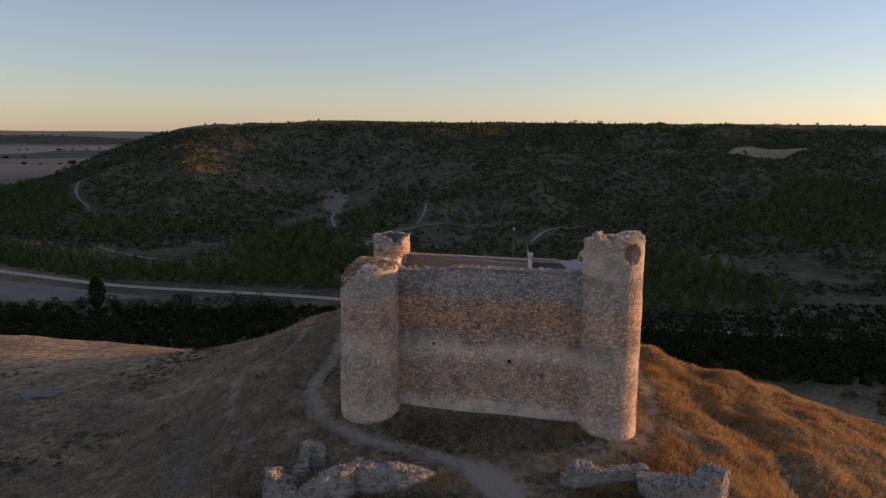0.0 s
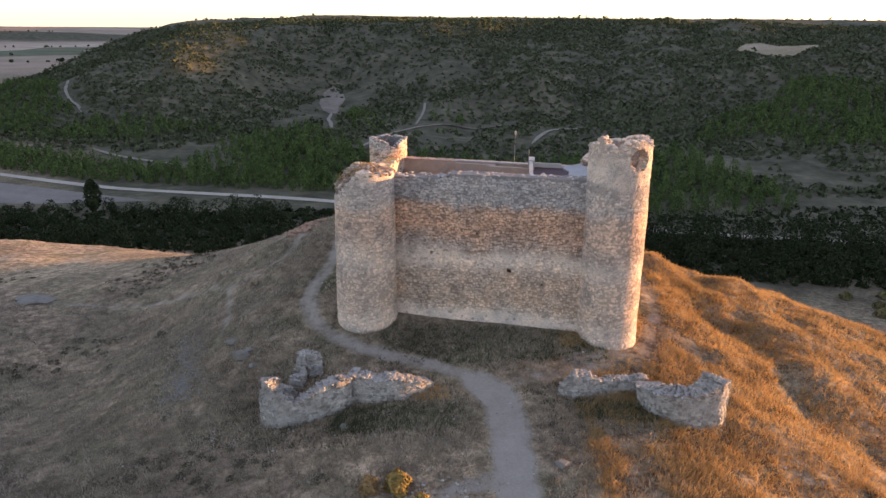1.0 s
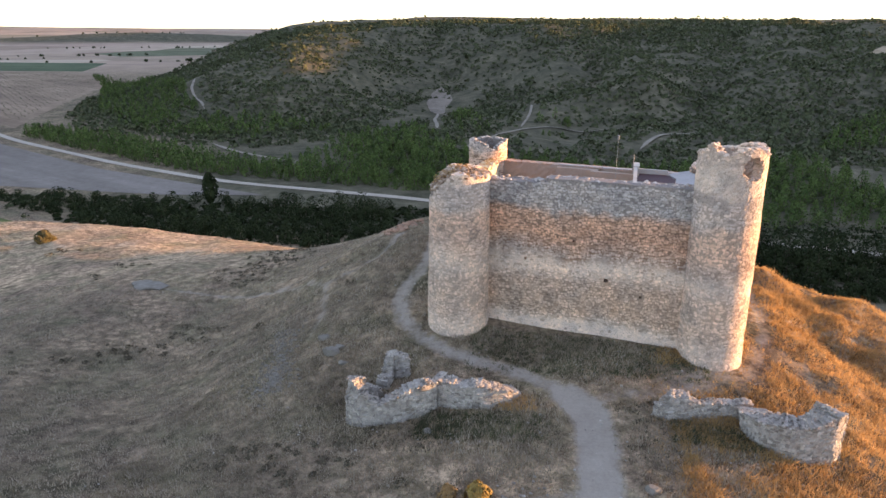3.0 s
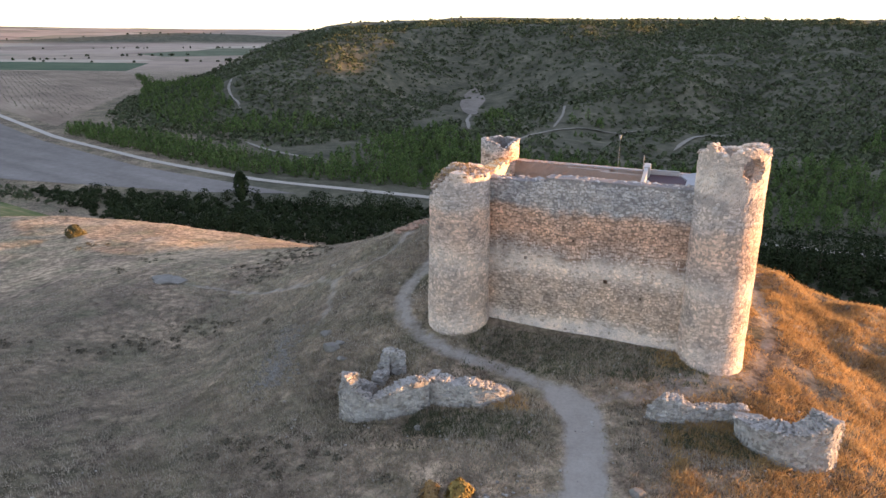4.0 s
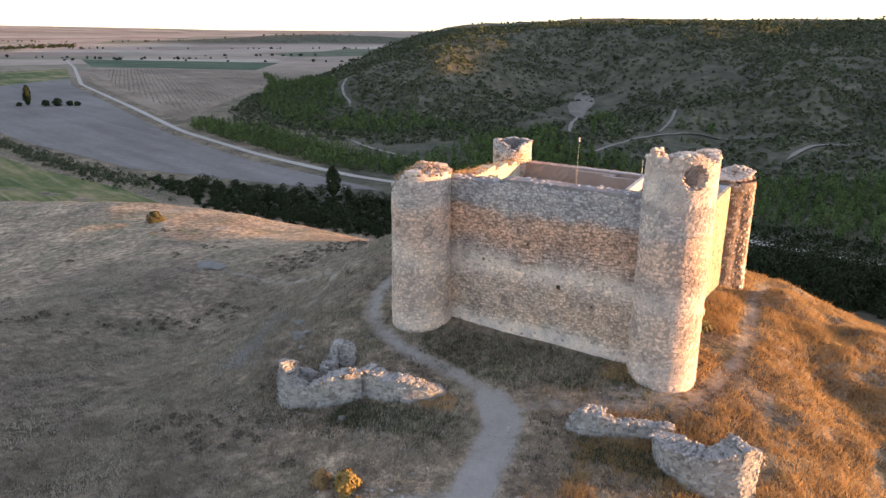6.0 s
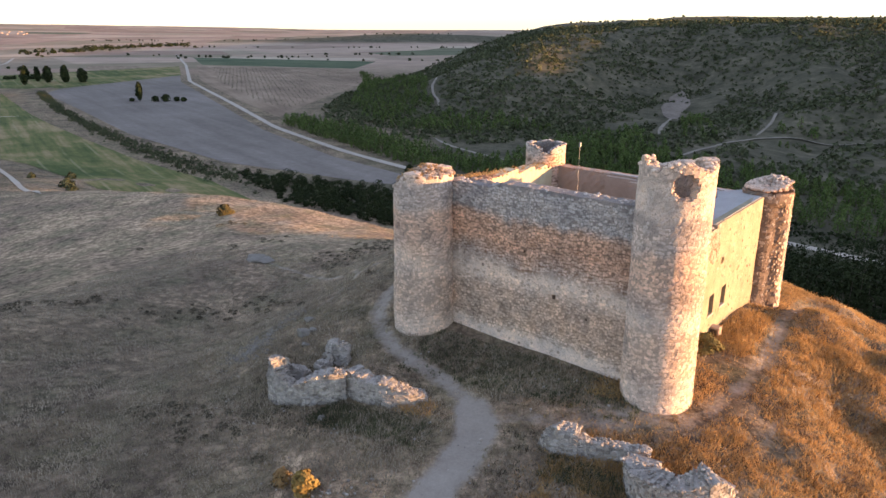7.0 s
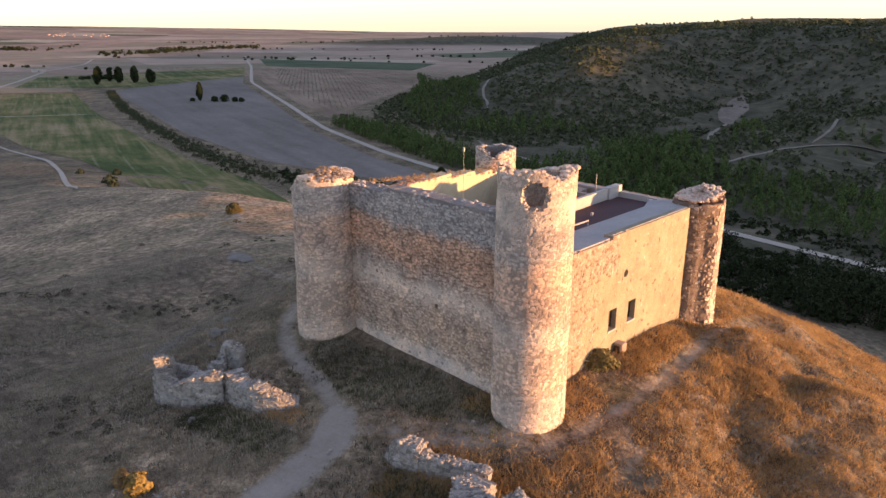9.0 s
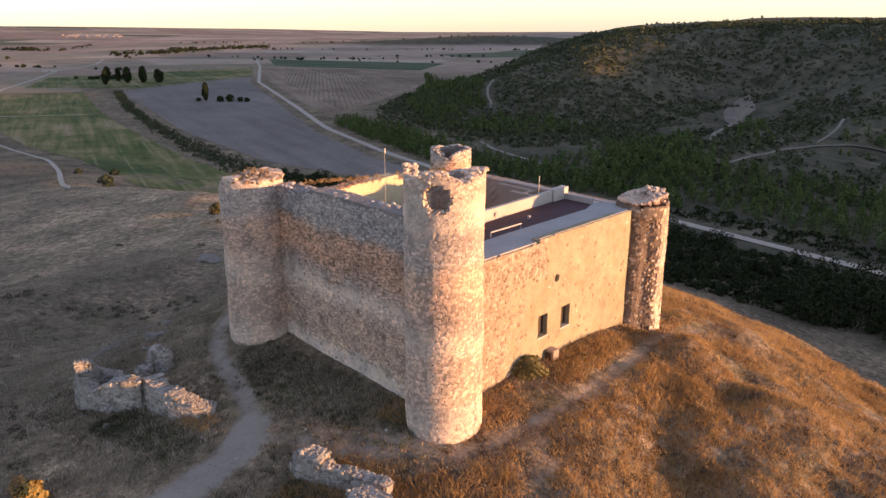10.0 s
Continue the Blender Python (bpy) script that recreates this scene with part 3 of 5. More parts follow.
ribbon("track", ((-640, 300), (-671, 317), (-766, 388), (-911, 490), (-1034, 610), (-1200, 720)), 1.8, 0.3, ROAD, "pale farm road across the plain", 8.0)
ribbon("track", ((-480, 196), (-420, 190), (-341, 171), (-305, 165), (-263, 156), (-223, 140), (-190, 124), (-160, 111), (-151, 107)), 0.75, 0.22, ROAD, "pale farm track climbing the slope", 4.0)
HILL_TRACKS = (
    ("pale forest track among the pines", ((-160, 314), (-143, 298), (-124, 289), (-105, 280)), 1.1),
    ("pale forest track among the pines", ((-252, 478), (-241, 450), (-227, 429), (-214, 413), (-207, 401)), 0.9),
    ("bare eroded gully track", ((-76, 458), (-71, 415), (-61, 364), (-57, 343)), 1.0),
    ("pale path climbing the slope", ((-16, 455), (-15, 410), (-18, 366)), 0.7),
    ("pale track below the terrace", ((-40, 300), (-34, 318), (-29, 338), (-17, 361), (-2, 377), (15, 381), (32, 372)), 0.95),
    ("pale track on the slope", ((36, 316), (39, 325), (44, 340), (52, 357), (70, 366)), 1.1))
for label, plan, half in HILL_TRACKS:
    ribbon("track", plan, half, 0.3, TRACK, label, 4.0)


# ---- masonry ----
def shell(name, us, zs, solid, outer, inner, mat, parent=None, label="", wrap=False, niches=(), jag=0.05):
    """A wall of cells between an outer and an inner face, open where a cell is not solid."""
    rng = random.Random(len(us) * 31 + len(zs))
    nu, nz = len(us) - 1, len(zs) - 1
    verts, faces, made = [], [], {}

    def vert(i, j, deep):
        i = i % nu if wrap else i
        key = (i, j, deep)
        if key not in made:
            p = Vector((inner if deep == 1 else outer)(us[i], zs[j]))
            if deep == 2:
                p = p.lerp(Vector(inner(us[i], zs[j])), 0.45)
            p += Vector([rng.uniform(-jag, jag) for _ in range(3)]) * (1.0 if deep else 0.6)
            made[key] = len(verts)
            verts.append(p)
        return made[key]

    def full(i, j):
        if wrap:
            i %= nu
        return 0 <= i < nu and 0 <= j < nz and solid[i][j]

    for i in range(nu):
        for j in range(nz):
            if not solid[i][j]:
                continue
            a, b, c, d = (i, j), (i + 1, j), (i + 1, j + 1), (i, j + 1)
            if (i, j) in niches:
                for p, q in ((a, b), (b, c), (c, d), (d, a)):
                    faces.append((vert(*p, 0), vert(*q, 0), vert(*q, 2), vert(*p, 2)))
                faces.append(tuple(vert(*p, 2) for p in (a, b, c, d)))
            else:
                faces.append(tuple(vert(*p, 0) for p in (a, b, c, d)))
            faces.append(tuple(vert(*p, 1) for p in (d, c, b, a)))
            for (di, dj), (p, q) in (((0, -1), (b, a)), ((1, 0), (c, b)), ((0, 1), (d, c)), ((-1, 0), (a, d))):
                if not full(i + di, j + dj):
                    faces.append((vert(*p, 0), vert(*q, 0), vert(*q, 1), vert(*p, 1)))
    return part(name, verts, faces, mat, parent, label)


def stone_shape(rng, sides=7):
    """A rounded rubble stone, 1 wide and 1 high, its face outwards along z."""
    ring, cap = [], []
    for k in range(sides):
        a = (k + rng.uniform(-0.22, 0.22)) * math.tau / sides
        c, s = math.cos(a), math.sin(a)
        stretch = 0.5 / max(abs(c), abs(s)) ** 0.8 * rng.uniform(0.88, 1.04)
        ring.append((c * stretch, s * stretch, -0.6))
        f = rng.uniform(0.78, 0.92)
        cap.append((c * stretch * f, s * stretch * f, rng.uniform(0.65, 1.0)))
    faces = [(k, (k + 1) % sides, sides + (k + 1) % sides, sides + k) for k in range(sides)]
    faces.append(tuple(range(sides, 2 * sides)))
    return ring + cap, faces


SHAPES = [stone_shape(random.Random(40 + k), 6 + k % 3) for k in range(14)]


def stone_meshes(mat):
    out = []
    for v, f in SHAPES:
        me = bpy.data.meshes.new("stone")
        me.from_pydata(v, [], f)
        me.materials.append(mat)
        out.append(me)
    return out


STONE_MESHES = stone_meshes(STONE)
TOWER_MESHES = stone_meshes(TOWER_STONE)
PINK_MESHES = stone_meshes(PINK_STONE)
RUIN_MESHES = stone_meshes(RUIN_STONE)
BROWN_MESHES = stone_meshes(BROWN_STONE)
SINGLE_STONES = []


def lay_stones(parent, u0, u1, z0, z1, face, allow, singles, mat=STONE, meshes=STONE_MESHES, course=0.185, proud=0.026, seed=1, keep=0.96, name="rubble"):
    """Courses of uneven stones on a face; face(u, z) gives a place and the outward normal. Those that singles(u, z) picks are objects of their own."""
    rng = random.Random(seed)
    verts, faces, count = [], [], 0
    z = z0
    while z < z1:
        h = course * rng.uniform(0.75, 1.3)
        u = u0 - rng.uniform(0, course)
        while u < u1:
            w = course * rng.choice((0.5, 0.7, 0.85, 1.0, 1.15, 1.4, 1.9)) * rng.uniform(0.9, 1.1)
            cu, cz = u + w / 2, z + h / 2 + rng.uniform(-0.05, 0.05) + 0.09 * math.sin(u * 1.9 + z * 0.7) + 0.05 * math.sin(u * 4.3 + 2 * z)
            u += w
            if cu > u1 or not allow(cu, cz, rng) or rng.random() > keep:
                continue
            p, n = face(cu, cz)
            p, n = Vector(p), Vector(n).normalized()
            up = (Vector((0, 0, 1)) - n * n.z).normalized()
            tilt = Matrix.Rotation(rng.uniform(-0.3, 0.3), 3, n)
            up = tilt @ up
            side = up.cross(n)
            k = rng.randrange(len(SHAPES))
            m = Matrix((side * w * 1.13, up * h * rng.uniform(0.95, 1.2), n * proud * rng.uniform(0.6, 1.5))).transposed()
            if rng.random() < singles(cu, cz) and count < 300:
                count += 1
                SINGLE_STONES.append((parent, meshes[k], Matrix.Translation(p) @ m.to_4x4()))
                continue
            base = len(verts)
            v, f = SHAPES[k]
            verts += [p + m @ Vector(q) for q in v]
            faces += [tuple(base + i for i in q) for q in f]
        z += h
    ob = part(name, verts, faces, mat, parent, "irregular rubble stones set in lime mortar")
    return tagged(ob, kind="stuff")


def lump(rng, r, sub=1):
    """A rough boulder of about that radius."""
    bm = bmesh.new()
    bmesh.ops.create_icosphere(bm, subdivisions=sub, radius=r)
    sx, sy, sz = rng.uniform(0.8, 1.25), rng.uniform(0.75, 1.1), rng.uniform(0.55, 0.85)
    for v in bm.verts:
        v.co = Vector((v.co.x * sx, v.co.y * sy, v.co.z * sz)) * rng.uniform(0.82, 1.12)
    out = [v.co.copy() for v in bm.verts], [tuple(v.index for v in f.verts) for f in bm.faces]
    bm.free()
    return out


def crown(parent, places, rng, size, mat=STONE, name="rubble_crest", label="loose weathered stones along the broken top"):
    """Loose stones along a broken top."""
    verts, faces = [], []
    for p in places:
        v, f = lump(rng, size * rng.uniform(0.55, 1.3))
        base, turn = len(verts), Matrix.Rotation(rng.uniform(0, 6.3), 3, "Z")
        verts += [turn @ q + Vector(p) for q in v]
        faces += [tuple(base + i for i in q) for q in f]
    return tagged(part(name, verts, faces, mat, parent, label), kind="stuff")


# ---- the castle ----
castle = tagged(new("castle"), "ruined square stone castle with four round corner towers", "castle")


def bump1(u, size, seed):
    return float(rough_ground(np.array(u * 1.0), np.array(seed * 13.7), size, 3, seed))


def straight_wall(name, a, b, thick, low, top, label, cell=0.35, holes=(), niches=(), lean=0.0, mat=MORTAR, jag=0.04, levels=()):
    """A curtain wall from a to b, its outer face on the right-hand side when walking from a to b. Holes: (u0, u1, z0, z1)."""
    a, b = Vector((*a, 0)), Vector((*b, 0))
    run = (b - a).length
    way = (b - a) / run
    out = Vector((way.y, -way.x, 0))
    high = max(top(u) for u in np.linspace(0, run, 60))

    def lines(lo, hi, cuts):
        pts = sorted({round(float(v), 3) for v in np.linspace(lo, hi, int((hi - lo) / cell) + 1)} | {round(c, 3) for c in cuts})
        keep = [pts[0]]
        for p in pts[1:]:
            if p - keep[-1] > 0.12 or p in cuts:
                if p in cuts and p - keep[-1] < 0.12 and keep[-1] not in cuts:
                    keep.pop()
                keep.append(p)
        return keep

    cu = [round(v, 3) for h in holes + niches for v in h[:2]]
    cz = [round(v, 3) for h in holes + niches for v in h[2:]] + list(levels)
    us, zs = lines(0, run, cu), lines(low, high, cz)

    def inside(h, u, z):
        return h[0] < u < h[1] and h[2] < z < h[3]

    solid, dents = [], set()
    for i in range(len(us) - 1):
        u = (us[i] + us[i + 1]) / 2
        col = []
        for j in range(len(zs) - 1):
            z = (zs[j] + zs[j + 1]) / 2
            col.append(z < top(u) and not any(inside(h, u, z) for h in holes))
            if any(inside(h, u, z) for h in niches):
                dents.add((i, j))
        solid.append(col)

    def bulge(u, z):
        return 0.05 * bump1(u + z * 0.7, 1.7, 3) + 0.03 * bump1(z + 0.3 * u, 0.8, 5)

    def outer(u, z):
        return a + way * u + out * (bulge(u, z) - lean * (z - low)) + Vector((0, 0, z))

    def inner(u, z):
        return a + way * u - out * thick + Vector((0, 0, z))

    ob = shell(name, us, zs, solid, outer, inner, mat, castle, label, niches=dents, jag=jag)

    def face(u, z):
        return outer(u, z), out
    return ob, face, run, outer, inner, out


def tower(name, centre, r0, r1, low, top, thick, label, holes=(), cell=0.3, floor=None, mat=MORTAR, heap=0.2, dent=None):
    """A round tower. top(angle) in degrees; holes: (angle0, angle1, z0, z1)."""
    c = Vector((*centre, 0))
    nu = int(math.tau * r0 / cell)
    us = [k * 360 / nu for k in range(nu + 1)]
    high = max(top(u) for u in us)
    zs = list(np.arange(low, high - 3.2, cell)) + list(np.linspace(high - 3.2, high, 22))
    solid = []
    for i in range(nu):
        u = (us[i] + us[i + 1]) / 2
        solid.append([z < top(u) and not any(((u - (h[0] + h[1]) / 2) / (h[1] - h[0]) * 2) ** 2 + ((z - (h[2] + h[3]) / 2) / (h[3] - h[2]) * 2) ** 2 < 1 for h in holes)
                      for z in ((zs[j] + zs[j + 1]) / 2 for j in range(len(zs) - 1))])

    def radius(u, z):
        k = (z - low) / (high - low)
        return r0 + (r1 - r0) * k + 0.06 * bump1(z + 0.02 * u, 2.1, 2) + 0.05 * bump1(u * 0.05 + z * 0.4, 0.9, 6) - (dent(u, z) if dent else 0)

    def outer(u, z):
        a = radians(u)
        return c + Vector((math.cos(a), math.sin(a), 0)) * radius(u, z) + Vector((0, 0, z))

    def inner(u, z):
        a = radians(u)
        return c + Vector((math.cos(a), math.sin(a), 0)) * (r1 - thick) + Vector((0, 0, z))

    ob = shell(name, us, zs, solid, outer, inner, mat, castle, label, wrap=True)
    if floor is not None:
        n = 24
        rng = random.Random(7)
        ring = [c + Vector((math.cos(k * math.tau / n), math.sin(k * math.tau / n), 0)) * (r1 - thick + 0.1) + Vector((0, 0, floor + rng.uniform(-0.15, 0.15))) for k in range(n)]
        mid = [c + Vector((math.cos(k * math.tau / n), math.sin(k * math.tau / n), 0)) * (r1 - thick) * 0.5 + Vector((0, 0, floor + 0.1 + heap * rng.uniform(0.6, 1.2))) for k in range(n)]
        faces = [(k, (k + 1) % n, n + (k + 1) % n, n + k) for k in range(n)] + [tuple(range(n, 2 * n))]
        part("fill", ring + mid, faces, mat, ob, "rubble and earth filling the tower head")

    def face(u, z):
        a = radians(u / r0 * 180 / math.pi)
        u = u / r0 * 180 / math.pi
        return outer(u, z), Vector((math.cos(radians(u)), math.sin(radians(u)), 0))
    return ob, face, outer, inner


# front curtain wall
def front_top(u):
    return 10.15 + 0.35 * min(1, u / 6) + 0.14 * bump1(u, 1.3, 11)


FRONT_NICHES = ((2.95, 3.15, 4.95, 5.15), (8.3, 8.55, 4.0, 4.3), (6.1, 6.25, 6.5, 6.65), (10.6, 10.75, 3.2, 3.35), (4.6, 4.72, 2.6, 2.72))
wall_s, face_s, run_s, out_s, in_s, n_s = straight_wall("curtain_wall", (-3.7, 46.82), (10.1, 44.27), 1.25, -0.6, front_top, "tall rubble curtain wall with grey head and red-brown bands", niches=FRONT_NICHES)


def niche_free(u, z, cuts):
    return not any(h[0] - 0.12 < u < h[1] + 0.12 and h[2] - 0.12 < z < h[3] + 0.12 for h in cuts)


def front_allow(u, z, rng):
    if z > front_top(u) - 0.1 or z < -0.3 or not niche_free(u, z, FRONT_NICHES):
        return False
    if z < 0.95 + 0.35 * bump1(u, 3.0, 4):
        return rng.random() < 0.25
    if abs(z - 4.85 - 0.03 * u + 0.15 * bump1(u, 2.0, 8)) < 0.28:
        return rng.random() < 0.45
    return True


lay_stones(wall_s, 0.2, run_s - 0.2, -0.3, 10.7, face_s, front_allow, lambda u, z: 0.6 if 8 < u < 13 and 1 < z < 6 else 0.0, seed=11, course=0.158)
rng = random.Random(5)
crown(wall_s, [out_s(u, front_top(u) + rng.uniform(-0.1, 0.06)).lerp(in_s(u, front_top(u)), rng.random()) for u in np.arange(0.2, run_s, 0.13)], rng, 0.16)


# side wall, rendered in ochre, with two windows and a round opening
def side_top(u):
    return 7.9 + 0.005 * u if u < 6.8 else 8.1


SIDE_A, SIDE_B = (11.35, 45.5), (14.05, 61.9)
SIDE_HOLES = ((6.90, 7.80, 1.95, 3.35), (9.15, 10.05, 1.95, 3.35))
wall_e, face_e, run_e, out_e, in_e, n_e = straight_wall("curtain_wall", SIDE_A, SIDE_B, 0.62, -1.2, side_top, "ochre lime-rendered curtain wall with two small windows", holes=SIDE_HOLES, mat=BARED_RENDER, niches=((8.25, 8.75, 5.15, 5.65),), levels=(7.9, 8.1), jag=0.008)


def side_allow(u, z, rng):
    if z > side_top(u) - 0.05 or any(h[0] - 0.2 < u < h[1] + 0.2 and h[2] - 0.2 < z < h[3] + 0.25 for h in SIDE_HOLES) or not niche_free(u, z, ((8.2, 8.8, 5.1, 5.7),)):
        return False
    bare = 0.9 if u < 3.6 + 1.5 * bump1(z, 2.0, 3) else 0.0
    if u < 6.0 + 1.2 * bump1(z, 1.6, 7):
        bare = max(bare, 0.4)
    if z > 5.9 + 0.8 * bump1(u, 1.2, 6) and u < 7.6:
        bare = 0.95
    if abs(u - 3.6) < 0.9 and 0.8 < z < 3.2:
        bare = max(bare, 0.55)
    return rng.random() < max(bare, 0.07)


lay_stones(wall_e, 0.3, run_e - 0.2, -0.6, 8.3, face_e, side_allow, lambda u, z: 0.3, seed=23, course=0.19, proud=0.022, mat=PINK_STONE, meshes=PINK_MESHES)

# west and north walls
wall_w, face_w, run_w, out_w, in_w, n_w = straight_wall("curtain_wall", (-5.55, 68.3), (-5.75, 47.2), 1.15, -3.0,
    lambda u: 7.55 + 2.1 * (u / 21.0) - 0.4 * math.exp(-((u - 15.5) / 2.6) ** 2) + 0.16 * bump1(u, 1.6, 3), "broken curtain wall, pale plaster on its inner face", mat=YELLOW_COAT)
crown(wall_w, [out_w(u, 7.5 + 2.1 * u / 21.0).lerp(in_w(u, 7.5 + 2.1 * u / 21.0), rng.random()) + Vector((0, 0, -0.4 * math.exp(-((u - 15.5) / 2.6) ** 2))) for u in np.arange(0.3, run_w, 0.04)], rng, 0.14, mat=RED_EARTH)
wall_n, face_n, run_n, out_n, in_n, n_n = straight_wall("curtain_wall", (13.6, 65.2), (-5.0, 69.6), 1.1, -3.0,
    lambda u: 7.55 + 0.12 * bump1(u, 1.4, 9), "plain curtain wall with pale coping", mat=BROWN_COAT)
crown(wall_n, [out_n(u, 7.55).lerp(in_n(u, 7.55), rng.random()) for u in np.arange(0.3, run_n, 0.1)], rng, 0.14, mat=RED_EARTH)


# corner towers
def fl_top(u):
    a = (u + 360) % 360
    return 10.75 - 1.75 * max(0, math.cos(radians(a - 192))) ** 3 + 0.25 * bump1(a / 14, 1.6, 3)


tower_fl, face_fl, outer_fl, inner_fl = tower("tower", (-5.2, 46.35), 2.1, 1.98, -0.9, fl_top, 1.0, "round corner tower of rubble with a crumbled head", floor=10.1, heap=0.55, mat=TOWER_MORTAR)
lay_stones(tower_fl, 0, math.tau * 2.1, -0.6, 11.0, face_fl, lambda u, z, r: z < fl_top(math.degrees(u / 2.1)) - 0.05 and not (0.2 < u / 2.1 < 1.2) and (r.random() < 0.75 if 2.6 < z < 5.2 else True),
           lambda u, z: 0.35 if 4.2 < u / 2.1 < 5.6 and z < 4 else 0.0, seed=31, course=0.165, proud=0.017, mat=TOWER_STONE, meshes=TOWER_MESHES)
crown(tower_fl, [Vector((-5.2, 46.35, 10.42)) + Vector((math.cos(a), math.sin(a), 0)) * r_ + Vector((0, 0, 0.6 - 0.2 * r_ - 1.2 * max(0, math.cos(a - 3.35)) ** 2 * (r_ / 2) ** 2))
                 for a, r_ in ((rng.uniform(0, 6.28), 1.95 * math.sqrt(rng.random())) for _ in range(520))], rng, 0.17, mat=BROWN_STONE)


def fr_top(u):
    a = (u + 360) % 360
    high = 13.15 + 0.2 * bump1(a / 11, 2.6, 5) + 0.22 * bump1(a / 5, 1.3, 8)
    for at, wide, rise in ((218, 8, 0.32), (297, 24, 0.18), (40, 22, 0.1), (250, 9, -0.2), (335, 12, -0.25), (130, 55, -0.45)):
        high += rise * math.exp(-((a - at) / wide) ** 2)
    return high


FR_HOLE = ((275, 317, 11.5, 12.9),)
tower_fr, face_fr, outer_fr, inner_fr = tower("tower", (11.25, 44.4), 1.98, 1.95, -0.9, fr_top, 0.62, "tall round corner tower with a hole near its broken top", holes=FR_HOLE, cell=0.16, floor=10.9, mat=TOWER_MORTAR)


def fr_allow(u, z, r):
    a = math.degrees(u / 1.98)
    if z > fr_top(a) - 0.03 or 100 < a < 160:
        return False
    if 274 < a < 318 and 11.4 < z < 13.0:
        return False
    if 10.05 + 0.25 * bump1(a / 30, 1.2, 3) < z < 12.05 + 0.35 * bump1(a / 25, 1.2, 6):
        return r.random() < (0.55 if 285 < a < 330 else 0.12)
    worn = bump1(a / 20 + 0.6 * z, 1.5, 9) + bump1(z, 1.1, 4)
    return r.random() < (0.97 if worn < 0.35 else 0.6)


lay_stones(tower_fr, 0, math.tau * 1.98, -0.6, 13.9, face_fr, fr_allow, lambda u, z: 0.4 if 4.9 < u / 1.98 < 6.0 and z < 9.5 else 0.0, seed=41, course=0.175, proud=0.015, mat=TOWER_STONE, meshes=TOWER_MESHES)
crown(tower_fr, [outer_fr(a, fr_top(a)).lerp(inner_fr(a, fr_top(a)), rng.random()) for a in np.arange(0, 360, 1.0)], rng, 0.145, mat=TOWER_STONE)
crown(tower_fr, [outer_fr(a, z).lerp(inner_fr(a, z), rng.random() * 0.6) for a, z in [(277 + 7 * abs(z - 12.2) ** 2 * 1.6 + rng.uniform(-2, 2), z) for z in np.arange(11.6, 13, 0.2)] + [(315 - 7 * abs(z - 12.2) ** 2 * 1.6 + rng.uniform(-2, 2), z) for z in np.arange(11.6, 13, 0.2)] + [(a, 11.55 + 0.0011 * (a - 296) ** 2 + rng.uniform(-0.15, 0.1)) for a in np.arange(280, 314, 3)]], rng, 0.11, mat=TOWER_STONE, name="broken_edge", label="broken stones round the hole")


def bl_top(u):
    a = (u + 360) % 360
    return 9.4 + 0.15 * bump1(a / 14, 1.2, 7) - 0.65 * math.exp(-((a - 293) / 26) ** 2)


tower_bl, face_bl, outer_bl, inner_bl = tower("tower", (-5.6, 69.1), 1.85, 1.8, -4.5, bl_top, 0.5, "hollow round corner tower, its inner side broken away", floor=7.3)
lay_stones(tower_bl, 0, math.tau * 1.85, 4.0, 9.7, face_bl, lambda u, z, r: z < bl_top(math.degrees(u / 1.85)) - 0.05, lambda u, z: 0.1, seed=53, course=0.24, mat=TOWER_STONE, meshes=TOWER_MESHES)
crown(tower_bl, [outer_bl(a, bl_top(a)).lerp(inner_bl(a, bl_top(a)), rng.random()) for a in np.arange(0, 360, 4)], rng, 0.15)


def br_top(u):
    a = (u + 360) % 360
    return 8.35 + 0.16 * bump1(a / 14, 1.2, 7) + 0.55 * max(0, math.cos(radians(a - 72))) ** 1.5


tower_br, face_br, outer_br, inner_br = tower("tower", (14.1, 63.75), 1.85, 1.72, -3.0, br_top, 0.7, "weathered round corner tower with brown stone bared", floor=8.0, mat=BROWN_CORE, dent=lambda u, z: ((0.26 + 0.1 * bump1(z, 1.1, 8)) * math.exp(-(((u + 360) % 360 - 308 - 11 * bump1(z, 1.6, 3)) / 19) ** 2) + 0.16 * max(0.0, math.cos(radians(u - 262)))) * (1 if z < 7.2 else max(0.0, 1 - (z - 7.2) / 0.5)))
def br_brown(u):
    return 3.5 < u / 1.85 < 5.8


# plaster still clinging to the tower's sunny side
verts, faces = [], []
for k in range(0, 236, 4):
    az0 = 333 + k
    for j in range(42):
        z0 = -2.4 + 0.27 * j
        if z0 + 0.27 > br_top(az0) - 0.1 or k < 7 + 9 * bump1(z0, 1.3, 5):
            continue
        base = len(verts)
        for da, dz in ((0, 0), (4, 0), (4, 0.27), (0, 0.27)):
            p = Vector(outer_br(az0 + da, z0 + dz))
            away = Vector((p.x - 14.1, p.y - 63.75, 0)).normalized()
            verts += [p + away * 0.03, p - away * 0.05]
        faces += [tuple(base + i for i in f) for f in ((0, 2, 4, 6), (7, 5, 3, 1), (0, 1, 3, 2), (2, 3, 5, 4), (4, 5, 7, 6), (6, 7, 1, 0))]
part("plaster", verts, faces, TOWER_MORTAR, tower_br, "pale lime plaster on the sunny side")
lay_stones(tower_br, 0, math.tau * 1.85, -2.5, 9.6, face_br, lambda u, z, r: br_brown(u) and z < br_top(math.degrees(u / 1.85)) - 0.05, lambda u, z: 0.2, seed=61, course=0.18, proud=0.024, keep=0.5, mat=BROWN_STONE, meshes=BROWN_MESHES)
